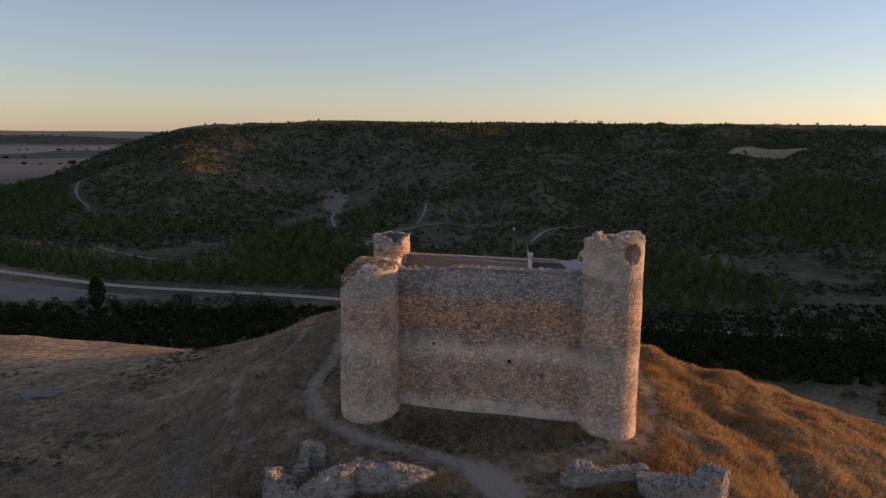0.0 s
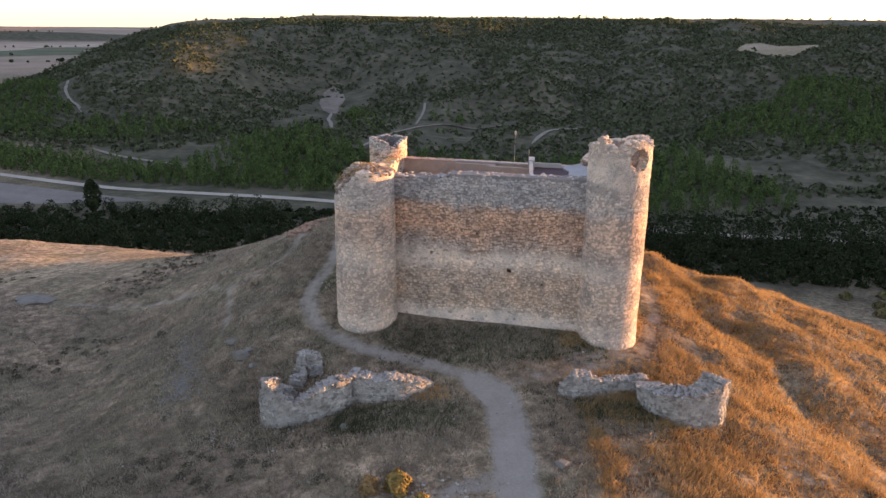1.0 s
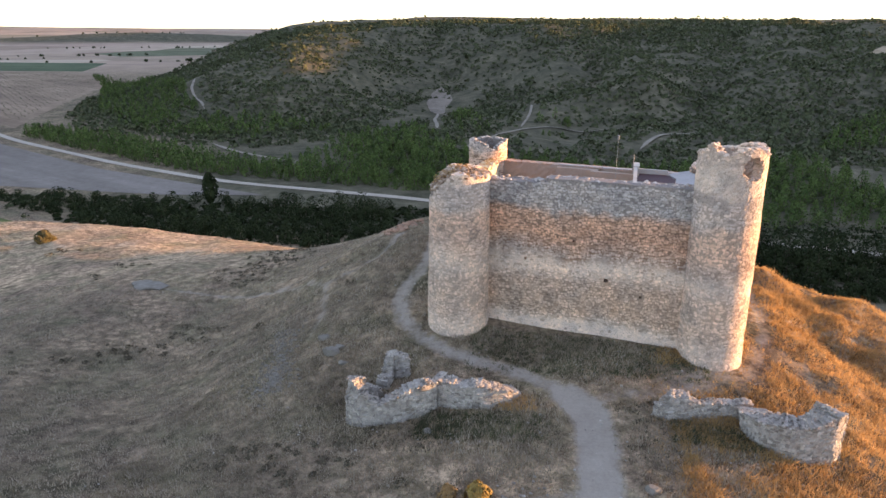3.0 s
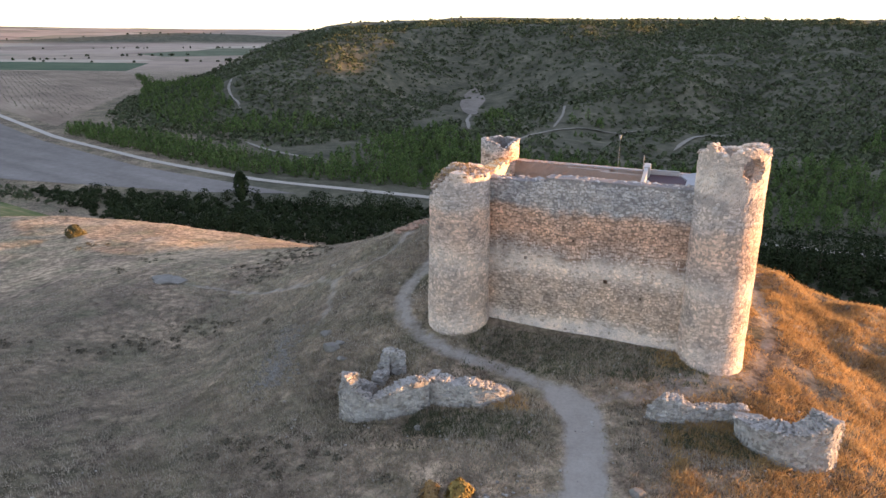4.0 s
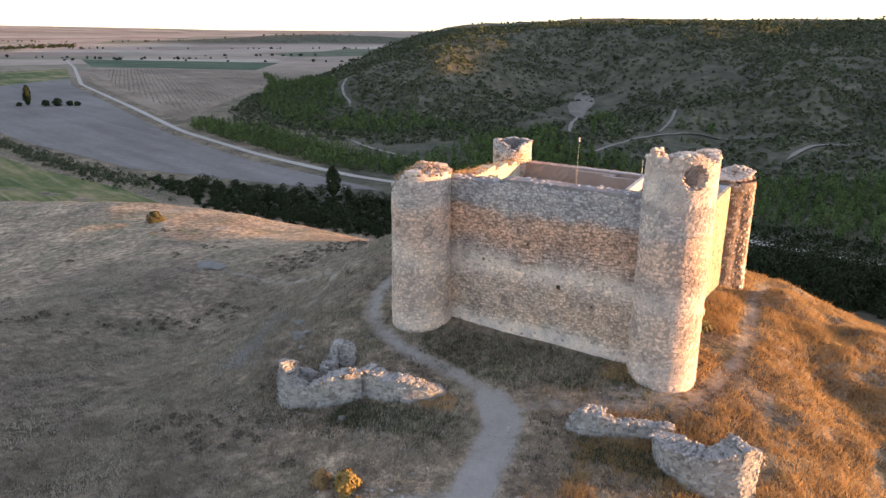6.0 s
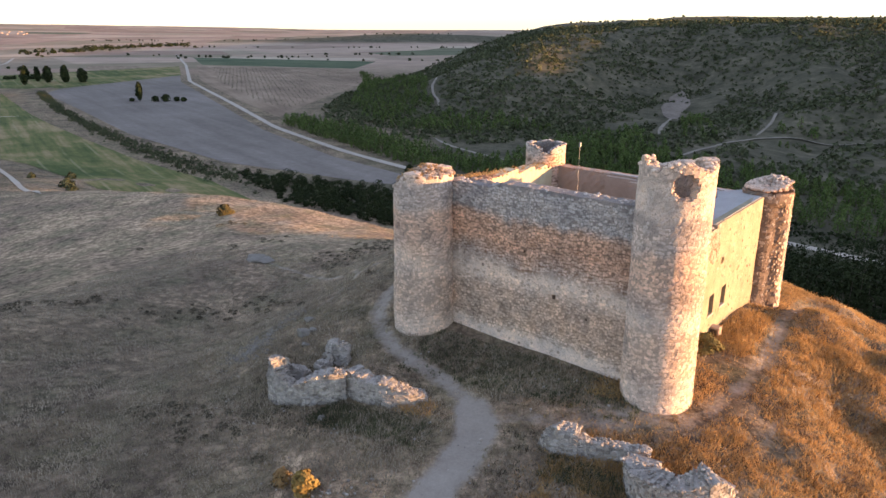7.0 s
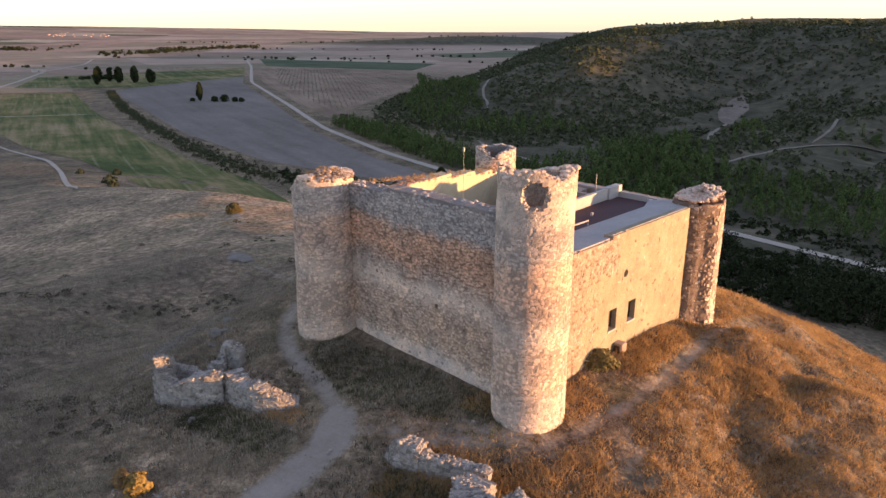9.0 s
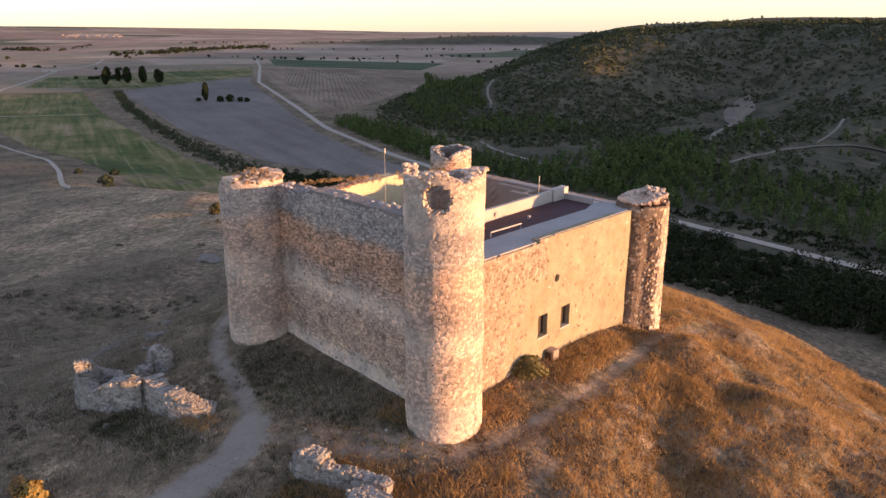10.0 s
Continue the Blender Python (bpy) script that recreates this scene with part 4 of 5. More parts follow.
lay_stones(tower_br, 0, math.tau * 1.85, -2.5, 9.6, face_br, lambda u, z, r: not br_brown(u) and z < br_top(math.degrees(u / 1.85)) - 0.05, lambda u, z: 0.1, seed=62, course=0.22, proud=0.045, keep=0.6, mat=TOWER_STONE, meshes=TOWER_MESHES)
crown(tower_br, [Vector((14.1, 63.75, 8.3)) + Vector((math.cos(a), math.sin(a), 0)) * r_ + Vector((0, 0, 0.15 + rng.uniform(0.2, 1.0) * max(0.12, 0.5 + 0.5 * math.cos(a - 0.9)) * (1.1 - 0.25 * r_)))
                 for a, r_ in ((rng.uniform(0, 6.28), 1.56 * math.sqrt(rng.random())) for _ in range(800))], rng, 0.15, mat=TOWER_STONE)


# ---- fittings of the castle ----
def box(name, lo, hi, mat, parent=None, label="", m=None, bevel=0.02):
    bm = bmesh.new()
    bmesh.ops.create_cube(bm, size=1)
    for v in bm.verts:
        v.co = Vector([(l + h) / 2 + c * (h - l) for l, h, c in zip(lo, hi, v.co)])
    if bevel:
        bmesh.ops.bevel(bm, geom=bm.edges[:], offset=bevel, segments=1, affect="EDGES")
    if m:
        bm.transform(m)
    me = bpy.data.meshes.new(name)
    bm.to_mesh(me)
    bm.free()
    me.materials.append(mat)
    ob = new(name, me)
    ob.parent = parent
    if label:
        tagged(ob, label)
    return ob


def pipe(name, pts, r, mat, parent=None, label="", sides=8, r_end=None):
    """A round rod along points."""
    verts, faces = [], []
    pts = [Vector(p) for p in pts]
    for i, p in enumerate(pts):
        d = (pts[min(i + 1, len(pts) - 1)] - pts[max(i - 1, 0)]).normalized()
        a = d.orthogonal().normalized()
        b = d.cross(a)
        rad = r if r_end is None else r + (r_end - r) * i / (len(pts) - 1)
        verts += [p + (a * math.cos(k * math.tau / sides) + b * math.sin(k * math.tau / sides)) * rad for k in range(sides)]
    for i in range(len(pts) - 1):
        faces += [(i * sides + k, i * sides + (k + 1) % sides, (i + 1) * sides + (k + 1) % sides, (i + 1) * sides + k) for k in range(sides)]
    faces += [tuple(range(sides))[::-1], tuple(range((len(pts) - 1) * sides, len(pts) * sides))]
    return part(name, verts, faces, mat, parent, label, smooth=False)


way_e = (Vector((*SIDE_B, 0)) - Vector((*SIDE_A, 0))).normalized()
SIDE_FRAME = Matrix((( way_e.x, n_e.x, 0, SIDE_A[0]), (way_e.y, n_e.y, 0, SIDE_A[1]), (0, 0, 1, 0), (0, 0, 0, 1)))
for u0, u1, z0, z1 in SIDE_HOLES:
    # dark panel stands for the unlit depth of the window hole
    w = box("window", (u0 + 0.02, -0.42, z0 + 0.02), (u1 - 0.02, -0.36, z1 - 0.02), WOOD_AND_SHADE, wall_e, "dark panel standing for the unlit depth of the small window", SIDE_FRAME)
    box("window_sill", (u0 - 0.08, -0.3, z0 - 0.1), (u1 + 0.08, 0.06, z0 + 0.0), PALE_COAT, wall_e, "", SIDE_FRAME)
    for a, b in ((u0, u0 + 0.07), ((u0 + u1) / 2 - 0.03, (u0 + u1) / 2 + 0.03), (u1 - 0.07, u1)):
        box("window_frame", (a, -0.36, z0 + 0.02), (b, -0.32, z1 - 0.02), WOOD_AND_SHADE, w, "", SIDE_FRAME, 0.008)
hole = []
for k in range(24):
    a = k * math.tau / 24
    q = 0.36 / max(abs(math.cos(a)), abs(math.sin(a)))
    hole.append(((math.cos(a) * 0.25, math.sin(a) * 0.25), (math.cos(a) * q, math.sin(a) * q)))
ring = [SIDE_FRAME @ Vector((8.5 + p[0], y, 5.4 + p[1])) for y in (0.055, -0.05) for inner_p, outer_p in hole for p in (inner_p, outer_p)]
faces = []
for k in range(24):
    a, b = 2 * k, 2 * ((k + 1) % 24)
    faces += [(a, b, b + 1, a + 1), (48 + a, 48 + a + 1, 48 + b + 1, 48 + b), (a, 48 + a, 48 + b, b), (a + 1, b + 1, 48 + b + 1, 48 + a + 1)]
part("round_opening", ring, faces, RENDER_COAT, wall_e, "rendered surround of a small round opening")
box("drain_block", (7.75, -0.1, -0.3), (8.35, 0.62, 1.0), BROWN_COAT, wall_e, "squat stone drain outlet at the wall's foot", SIDE_FRAME, 0.05)
# dark panel puts the shade on the block's near end into colour
box("drain_shade", (7.66, 0.08, 0.3), (7.76, 0.5, 0.86), WOOD_AND_SHADE, wall_e, "dark panel standing for the drain block's shaded side", SIDE_FRAME, 0.02)


def slab(name, plan, z0, z1, mat, parent, label=""):
    n = len(plan)
    zs = z1 if isinstance(z1, (list, tuple)) else [z1] * n
    verts = [(x, y, z0) for x, y in plan] + [(x, y, z) for (x, y), z in zip(plan, zs)]
    faces = [tuple(range(n))[::-1], tuple(range(n, 2 * n))] + [(k, (k + 1) % n, n + (k + 1) % n, n + k) for k in range(n)]
    return part(name, verts, faces, mat, parent, label)


house = slab("inner_house", ((6.2, 48.6), (10.2, 47.6), (12.75, 62.6), (12.0, 64.6), (7.9, 65.4)), -0.5, 7.62, PALE_COAT, castle, "flat-roofed building inside the walls")
slab("roof_deck", ((6.5, 49.0), (9.0, 48.5), (9.55, 53.0), (10.9, 61.6), (10.5, 63.5), (8.0, 63.9)), 7.5, 7.70, TERRACE, house, "dark red roof deck")
slab("roof_margin", ((9.05, 48.5), (11.48, 47.2), (12.3, 52.25), (12.33, 52.35), (13.88, 61.8), (12.4, 64.2), (10.55, 63.6), (10.95, 61.6), (9.6, 53.0)), 7.4, (7.78, 7.97, 7.99, 8.14, 8.14, 8.05, 7.8, 7.8, 7.8), CONCRETE, house, "grey screed margin sloping to the wall")
slab("parapet_pier", ((7.45, 62.6), (8.0, 62.5), (8.2, 64.4), (7.65, 64.5)), 7.3, 8.56, WHITEWASH, house, "squat whitewashed pier ending the parapet")
slab("parapet", ((6.1, 48.6), (6.4, 48.55), (8.02, 64.2), (7.72, 64.25)), 7.3, 8.48, WHITEWASH, house, "low whitewashed parapet")
slab("parapet", ((8.02, 63.95), (10.5, 63.45), (10.55, 63.7), (8.05, 64.2)), 7.3, 8.1, WHITEWASH, house, "low whitewashed parapet")
for k in range(3):
    box("vent_slot", (-0.01, -0.15, 0), (0.03, 0.15, 0.3), CONCRETE, house, "", pose(6.55 + 0.105 * (2 + 2.2 * k), 51.5 + 2.2 * k, 7.9), 0.01)
slab("partition_wall", ((3.9, 63.2), (7.6, 62.3), (7.7, 62.7), (4.0, 63.6)), -0.5, 7.85, BROWN_COAT, house, "plastered partition wall")
slab("partition_wall", ((1.0, 66.4), (4.3, 65.6), (4.2, 63.4), (4.5, 63.35), (4.75, 66.0), (1.1, 66.9)), -0.5, 7.5, BROWN_COAT, house, "plastered partition wall")
box("roof_vent", (-0.09, -0.09, 0), (0.07, 0.07, 0.26), WHITEWASH, house, "small white roof vent", pose(8.9, 57.3, 7.7))
pipe("handrail", ((9.3, 51.9, 7.8), (9.3, 51.9, 8.1), (9.55, 53.4, 8.1), (9.75, 54.7, 8.1), (9.75, 54.7, 7.8)), 0.05, WHITEWASH, house, "short white pipe handrail")
mast = tagged(new("antenna_mast"), "thin bare steel mast on the parapet", "mast")
mast.location = (7.35, 61.4, 8.48)
pipe("pole", ((0, 0, -0.05), (0, 0, 1.25)), 0.035, STEEL, mast)
box("bracket", (-0.08, -0.08, -0.02), (0.08, 0.08, 0.05), STEEL, mast)

flagpole = tagged(new("lamp_pole"), "tall slim steel pole with a small lamp head", "pole")
flagpole.location = (4.86, 47.6, float(land(4.86, 47.6)) - 0.2)
top_z = 13.0 - flagpole.location.z
pipe("pole", ((0, 0, 0), (0, 0, top_z * 0.5), (0, 0, top_z)), 0.02, STEEL, flagpole, r_end=0.012)
box("base_plate", (-0.2, -0.2, 0), (0.2, 0.2, 0.25), CONCRETE, flagpole)
head = pipe("lamp_head", ((0, 0, top_z - 0.02), (0, 0, top_z + 0.06), (0, 0, top_z + 0.2), (0, 0, top_z + 0.22)), 0.07, STEEL, flagpole, "small weathered lamp head")
slab("coping", [(x, y) for x, y in ((1.2, 67.05), (13.0, 64.3), (13.15, 64.75), (1.3, 67.5))], 7.55, 7.68, CONCRETE, wall_n, "pale coping slab")


# ---- ruined outworks before the castle ----
def ruin(name, label, runs, seed):
    """Runs: (plan points, thickness, heads: (share, z) pairs, lean). The outer face is on the right-hand side."""
    thing = tagged(new(name), label, "ruin", "ruined outworks before the castle")
    thing.location = (*runs[0][0][0], float(land(*runs[0][0][0])))
    back = Matrix.Translation(-thing.location)
    rng = random.Random(seed)
    for k, (plan, thick, heads, lean) in enumerate(runs):
        p = np.array(plan, float)
        seg = np.hypot(*np.diff(p, axis=0).T)
        at = np.concatenate([[0], np.cumsum(seg)])
        run = at[-1]

        def where(u):
            return np.array([np.interp(u, at, p[:, 0]), np.interp(u, at, p[:, 1])])

        def normal(u):
            d = where(min(u + 0.5, run)) - where(max(u - 0.5, 0))
            d /= np.hypot(*d)
            return Vector((d[1], -d[0], 0))

        def head_z(u):
            return float(np.interp(u / run, [h[0] for h in heads], [h[1] for h in heads])) + 0.2 * bump1(u + seed, 0.9, seed) + 0.06 * bump1(u, 0.4, seed + 2)

        low = min(float(land(*q)) for q in plan) - 0.5
        us = list(np.linspace(0, run, max(3, int(run / 0.17))))
        zs = list(np.linspace(low, max(h[1] for h in heads) + 0.3, 32))
        solid = [[(zs[j] + zs[j + 1]) / 2 < head_z((us[i] + us[i + 1]) / 2) for j in range(len(zs) - 1)] for i in range(len(us) - 1)]

        def outer(u, z):
            q = where(u)
            return back @ (Vector((q[0], q[1], z)) + normal(u) * (0.12 * bump1(u * 1.3 + z, 0.8, seed) - lean * (z - low)))

        def inner(u, z):
            q = where(u)
            return back @ (Vector((q[0], q[1], z)) - normal(u) * (thick + 0.2 * bump1(u + 3, 1.1, seed + 5)))

        core = shell("wall_core", us, zs, solid, outer, inner, RUIN_CORE, thing, "rubble wall core, its facing partly gone", jag=0.08)
        lay_stones(core, 0.1, run - 0.1, low + 0.3, zs[-1], lambda u, z: (outer(u, z), normal(u)), lambda u, z, r: z < head_z(u) - 0.08 and r.random() < (0.92 if bump1(u * 0.8 + z, 1.3, seed + 3) < 0.15 else 0.3),
                   lambda u, z: 0.45, mat=RUIN_STONE, meshes=RUIN_MESHES, course=0.185, proud=0.04, seed=seed + k)
        crown(core, [outer(u, head_z(u)).lerp(inner(u, head_z(u)), rng.uniform(-0.1, 1.0)) for u in np.arange(0.1, run, 0.022)], rng, 0.1, mat=RUIN_STONE)
    return thing


ruin("ruined_bastion", "low ruined stone outwork with a broken hollow corner", (
    (((-7.6, 41.0), (-8.9, 40.6), (-9.3, 39.2)), 0.75, ((0, -0.1), (0.3, 0.3), (0.62, 0.15), (0.75, -0.9), (1, -1.2)), 0.05),
    (((-9.7, 38.8), (-10.35, 37.2), (-10.3, 35.9), (-9.6, 35.5), (-8.4, 35.5), (-7.0, 35.8), (-5.6, 36.4), (-5.0, 37.0)), 1.0,
     ((0, -1.2), (0.14, -0.6), (0.24, 0.3), (0.40, 0.45), (0.52, -0.6), (0.6, -0.95), (0.72, -0.35), (0.84, 0.12), (1, 0.15)), 0.06),
    (((-5.5, 37.25), (-3.6, 36.9), (-2.0, 37.05), (-0.9, 37.5), (-0.1, 38.4)), 1.3, ((0, 0.12), (0.3, 0.0), (0.6, -0.1), (0.8, -0.4), (1, -0.85)), 0.15),
), 71)
ruin("ruined_bastion", "ruined half-round stone bastion joined to a low broken wall", (
    (((7.1, 38.2), (6.95, 37.2), (7.9, 36.7), (9.2, 36.9)), 1.3, ((0, -0.5), (0.2, -0.1), (0.6, 0.5), (1, 0.25)), 0.3),
    (((9.2, 37.1), (10.6, 37.5), (12.6, 37.8)), 0.9, ((0, 0.1), (0.5, -0.1), (1, -0.15)), 0.25),
    (((11.9, 37.9), (11.75, 36.7), (12.3, 35.6), (13.4, 35.0), (14.7, 34.85), (15.8, 35.15), (16.5, 36.0), (16.6, 37.0)), 1.3,
     ((0, -0.2), (0.1, 0.1), (0.35, 0.35), (0.55, 0.55), (0.68, 1.05), (0.8, 1.35), (0.9, 0.8), (1, -0.6)), -0.03),
), 83)


# ---- boulders, scree and loose stones ----
def boulder(label, x, y, r, seed, mat=GREY_ROCK, flat=1.0):
    rng = random.Random(seed)
    bm = bmesh.new()
    for _ in range(26):
        q = Vector([rng.gauss(0, 1) for _ in range(3)]).normalized() * r * rng.uniform(0.82, 1.1)
        bm.verts.new((q.x * 1.25, q.y, (q.z * 0.75 + r * 0.2) * flat))
    bmesh.ops.convex_hull(bm, input=bm.verts[:])
    bmesh.ops.bevel(bm, geom=bm.edges[:], offset=r * 0.05, segments=1, affect="EDGES")
    me = bpy.data.meshes.new("boulder")
    bm.to_mesh(me)
    bm.free()
    me.materials.append(mat)
    ob = new("boulder", me)
    ob.location = (x, y, float(land(x, y)) - 0.05)
    return tagged(ob, label, "boulder", "boulders on the slope")


for k, (x, y, r) in enumerate(((-13.5, 43.2, 0.6), (-14.6, 45.2, 0.42), (-13.0, 43.6, 0.35), (6.4, 30.8, 0.36), (-5.3, 34.9, 0.3), (-12.2, 41.9, 0.3))):
    boulder("pale limestone boulder half sunk in dry grass", x, y, r, 300 + k)
boulder("flat pale rock slab on the bare slope", -43.4, 69.8, 1.7, 310, flat=0.3)
boulder("pale rock slab on the bare slope", -45.0, 70.8, 1.2, 311, flat=0.35)


def loose(name, label, places, size, mat, seed):
    rng = random.Random(seed)
    verts, faces = [], []
    for x, y in places:
        v, f = lump(rng, size * rng.uniform(0.4, 1.4))
        base, p = len(verts), Vector((x, y, float(land(x, y)) + 0.02))
        verts += [q + p for q in v]
        faces += [tuple(base + i for i in q) for q in f]
    return tagged(part(name, verts, faces, mat), label, "stones", kind="stuff")


rng = random.Random(77)
loose("scree", "loose grey scree in an eroded gully", [(-16.6 - 2.4 * k + rng.gauss(0, 0.55), 40.5 + 8.5 * k + rng.gauss(0, 0.6)) for k in (rng.random() for _ in range(420))] + [(-16.6 + rng.gauss(0, 1.0), 40.6 + rng.gauss(0, 0.9)) for _ in range(160)], 0.11, GREY_ROCK, 5)
loose("earth_lumps", "bare reddish earth and stones on the mound", [(-13.3 + rng.gauss(0, 0.9), 65.4 + rng.gauss(0, 1.3)) for _ in range(70)], 0.3, RED_EARTH, 9)
loose("field_stones", "small pale stones scattered through the grass", [(rng.uniform(-30, 26), rng.uniform(24, 62)) for _ in range(260)]
      + [(rng.gauss(0.5, 1.4), rng.gauss(29.2, 0.8)) for _ in range(90)] + [(rng.gauss(-4, 3.5), rng.gauss(35.5, 1.0)) for _ in range(70)] + [(rng.gauss(14, 3.0), rng.gauss(34.0, 0.9)) for _ in range(70)]
      + [(rng.uniform(-2, 10), rng.uniform(41, 44)) for _ in range(22)], 0.075, RUIN_STONE, 6)


# ---- far buildings ----
def far_house(name, label, x, y, w, d, h, turn, wall, roof):
    thing = tagged(new(name), label, "house")
    thing.matrix_basis = Matrix.Translation((x, y, float(land(x, y)) - 0.3)) @ Matrix.Rotation(radians(turn), 4, "Z")
    box("wall", (-w / 2, -d / 2, 0), (w / 2, d / 2, h), wall, thing, bevel=0.05)
    e, k = 0.4, h + d * 0.28
    part("roof", [(-w / 2 - e, -d / 2 - e, h), (w / 2 + e, -d / 2 - e, h), (w / 2 + e, 0, k), (-w / 2 - e, 0, k), (-w / 2 - e, d / 2 + e, h), (w / 2 + e, d / 2 + e, h)],
         [(0, 1, 2, 3), (3, 2, 5, 4), (0, 3, 4), (1, 5, 2), (0, 4, 5, 1)], roof, thing)
    part("door", [(-0.5, -d / 2 - 0.06, 0.3), (0.5, -d / 2 - 0.06, 0.3), (0.5, -d / 2 - 0.06, 2.3), (-0.5, -d / 2 - 0.06, 2.3), (-0.5, -d / 2 + 0.05, 0.3), (0.5, -d / 2 + 0.05, 0.3), (0.5, -d / 2 + 0.05, 2.3), (-0.5, -d / 2 + 0.05, 2.3)],
         [(0, 1, 2, 3), (4, 7, 6, 5), (0, 3, 7, 4), (1, 5, 6, 2), (3, 2, 6, 7)], WOOD_AND_SHADE, thing)
    return thing


far_house("field_shed", "small whitewashed shed under trees in the field", -431, 369, 4, 3, 2.6, 35, WHITEWASH, TRACK)
far_house("farm_house", "low white farm building on the plain", -905, 478, 16, 8, 4, 60, WHITEWASH, TRACK)
rng = random.Random(8)
verts, faces = [], []
for k in range(26):
    a = radians(151 + rng.gauss(0, 1.3))
    r_ = 3300 + rng.gauss(0, 130)
    x, y = 30 + r_ * math.cos(a), 17 + r_ * math.sin(a)
    z, w, h = float(land(x, y)) - 1, rng.uniform(5, 9), rng.uniform(2, 3)
    base = len(verts)
    verts += [(x + sx * w / 2, y + sy * w / 2, z + zz) for zz in (0, h) for sx, sy in ((-1, -1), (1, -1), (1, 1), (-1, 1))] + [(x - w / 2, y, z + h + w * 0.3), (x + w / 2, y, z + h + w * 0.3)]
    faces += [tuple(base + i for i in f) for f in ((0, 1, 5, 4), (1, 2, 6, 5), (2, 3, 7, 6), (3, 0, 4, 7), (4, 5, 9, 8), (6, 7, 8, 9), (5, 6, 9), (7, 4, 8))]
tagged(part("village", verts, faces, BROWN_COAT), "distant village of pale houses on the plain", "village", kind="stuff")


# ---- plants ----
def leaf_cloud(rng, where, height, width, count, size, form, spare=False):
    """Leaf tufts as small bent quads, or spare triangles: where, height and width hold one row for each plant; form gives the outline."""
    n = len(where)
    k = n * count
    h, w = np.repeat(height, count), np.repeat(width, count)
    f = rng.random(k)
    if form == "pine":
        rad = np.clip(1.12 * (1 - f) ** 0.75, 0, 1) * np.clip(f * 7 + 0.45, 0, 1) + 0.05
        low, high = 0.05, 1.0
    elif form == "poplar":
        rad = np.sin(np.pi * np.clip(f, 0.03, 0.97)) ** 0.55
        low, high = 0.1, 1.0
    elif form == "bush":
        rad = np.sqrt(np.maximum(0.02, 1 - f ** 2))
        low, high = 0.0, 1.0
    else:
        rad = np.sqrt(np.maximum(0.02, 1 - (2 * f - 1) ** 2))
        low, high = 0.04, 1.0
    a = rng.random(k) * 2 * np.pi
    lobes = 1 + 0.28 * np.sin(3 * a + np.repeat(rng.random(n) * 6, count) + 5 * f)
    r = rad * np.sqrt(rng.random(k) * 0.6 + 0.4) * w * 0.5 * lobes
    c = np.repeat(where, count, 0) + np.stack([r * np.cos(a), r * np.sin(a), (low + (high - low) * f) * h], 1)
    s = size * (0.6 + 0.8 * rng.random(k)) * (np.repeat(width, count) ** 0.3)
    face = np.stack([np.cos(a) * (0.4 + rad), np.sin(a) * (0.4 + rad), 0.25 + 1.1 * f], 1) + 0.55 * rng.normal(size=(k, 3))
    face /= np.linalg.norm(face, axis=1)[:, None]
    d1 = np.cross(face, rng.normal(size=(k, 3)))
    d1 /= np.linalg.norm(d1, axis=1)[:, None]
    d2 = np.cross(face, d1)
    d1, d2 = d1 * s[:, None], d2 * (s * (0.5 + 0.4 * rng.random(k)))[:, None]
    fold = np.cross(d1, d2)
    fold *= (0.25 * s / np.maximum(1e-6, np.linalg.norm(fold, axis=1)))[:, None]
    if spare:
        return np.stack([c - d1 - d2, c + d1 - d2 * 0.8 + fold, c + d2 * 1.25], 1)
    return np.stack([c - d1 - d2, c + d1 - d2 * 0.7 + fold, c + d1 * 0.8 + d2, c - d1 + d2 * 0.8 + fold], 1)


def stems(rng, where, height, thick):
    """Tapered trunks, four-sided."""
    out = []
    for sx, sy, top in ((1, 0, 0), (0, 1, 0), (-1, 0, 0), (0, -1, 0), (1, 0, 1), (0, 1, 1), (-1, 0, 1), (0, -1, 1)):
        k = thick * (0.35 if top else 1.0)
        out.append(where + np.stack([sx * k, sy * k, height * 0.75 if top else height * 0 - 0.6], 1))
    v = np.stack(out, 1).reshape(-1, 3)
    base = np.arange(len(where))[:, None, None] * 8
    return v, (base + np.array([[0, 1, 5, 4], [1, 2, 6, 5], [2, 3, 7, 6], [3, 0, 4, 7]])[None]).reshape(-1, 4)


def leaf_mesh(name, sets):
    """One mesh from (points, faces, material) sets; faces None: the points come face by face."""
    pts, loops, counts, mats, index = [], [], [], [], []
    base = 0
    for k, (v, q, mat) in enumerate(sets):
        if q is None:
            q = np.arange(v.shape[0] * v.shape[1]).reshape(v.shape[:2])
        v = v.reshape(-1, 3)
        pts.append(v)
        loops.append((q + base).ravel())
        counts.append(np.full(len(q), q.shape[1], np.int32))
        index.append(np.full(len(q), k, np.int32))
        mats.append(mat)
        base += len(v)
    v, q, n = np.concatenate(pts), np.concatenate(loops), np.concatenate(counts)
    me = bpy.data.meshes.new(name)
    me.vertices.add(len(v))
    me.vertices.foreach_set("co", v.astype(np.float32).ravel())
    me.loops.add(q.size)
    me.loops.foreach_set("vertex_index", q.astype(np.int32))
    me.polygons.add(len(n))
    me.polygons.foreach_set("loop_start", np.concatenate([[0], np.cumsum(n)[:-1]]).astype(np.int32))
    for m in mats:
        me.materials.append(m)
    me.polygons.foreach_set("material_index", np.concatenate(index))
    me.update(calc_edges=True)
    return me


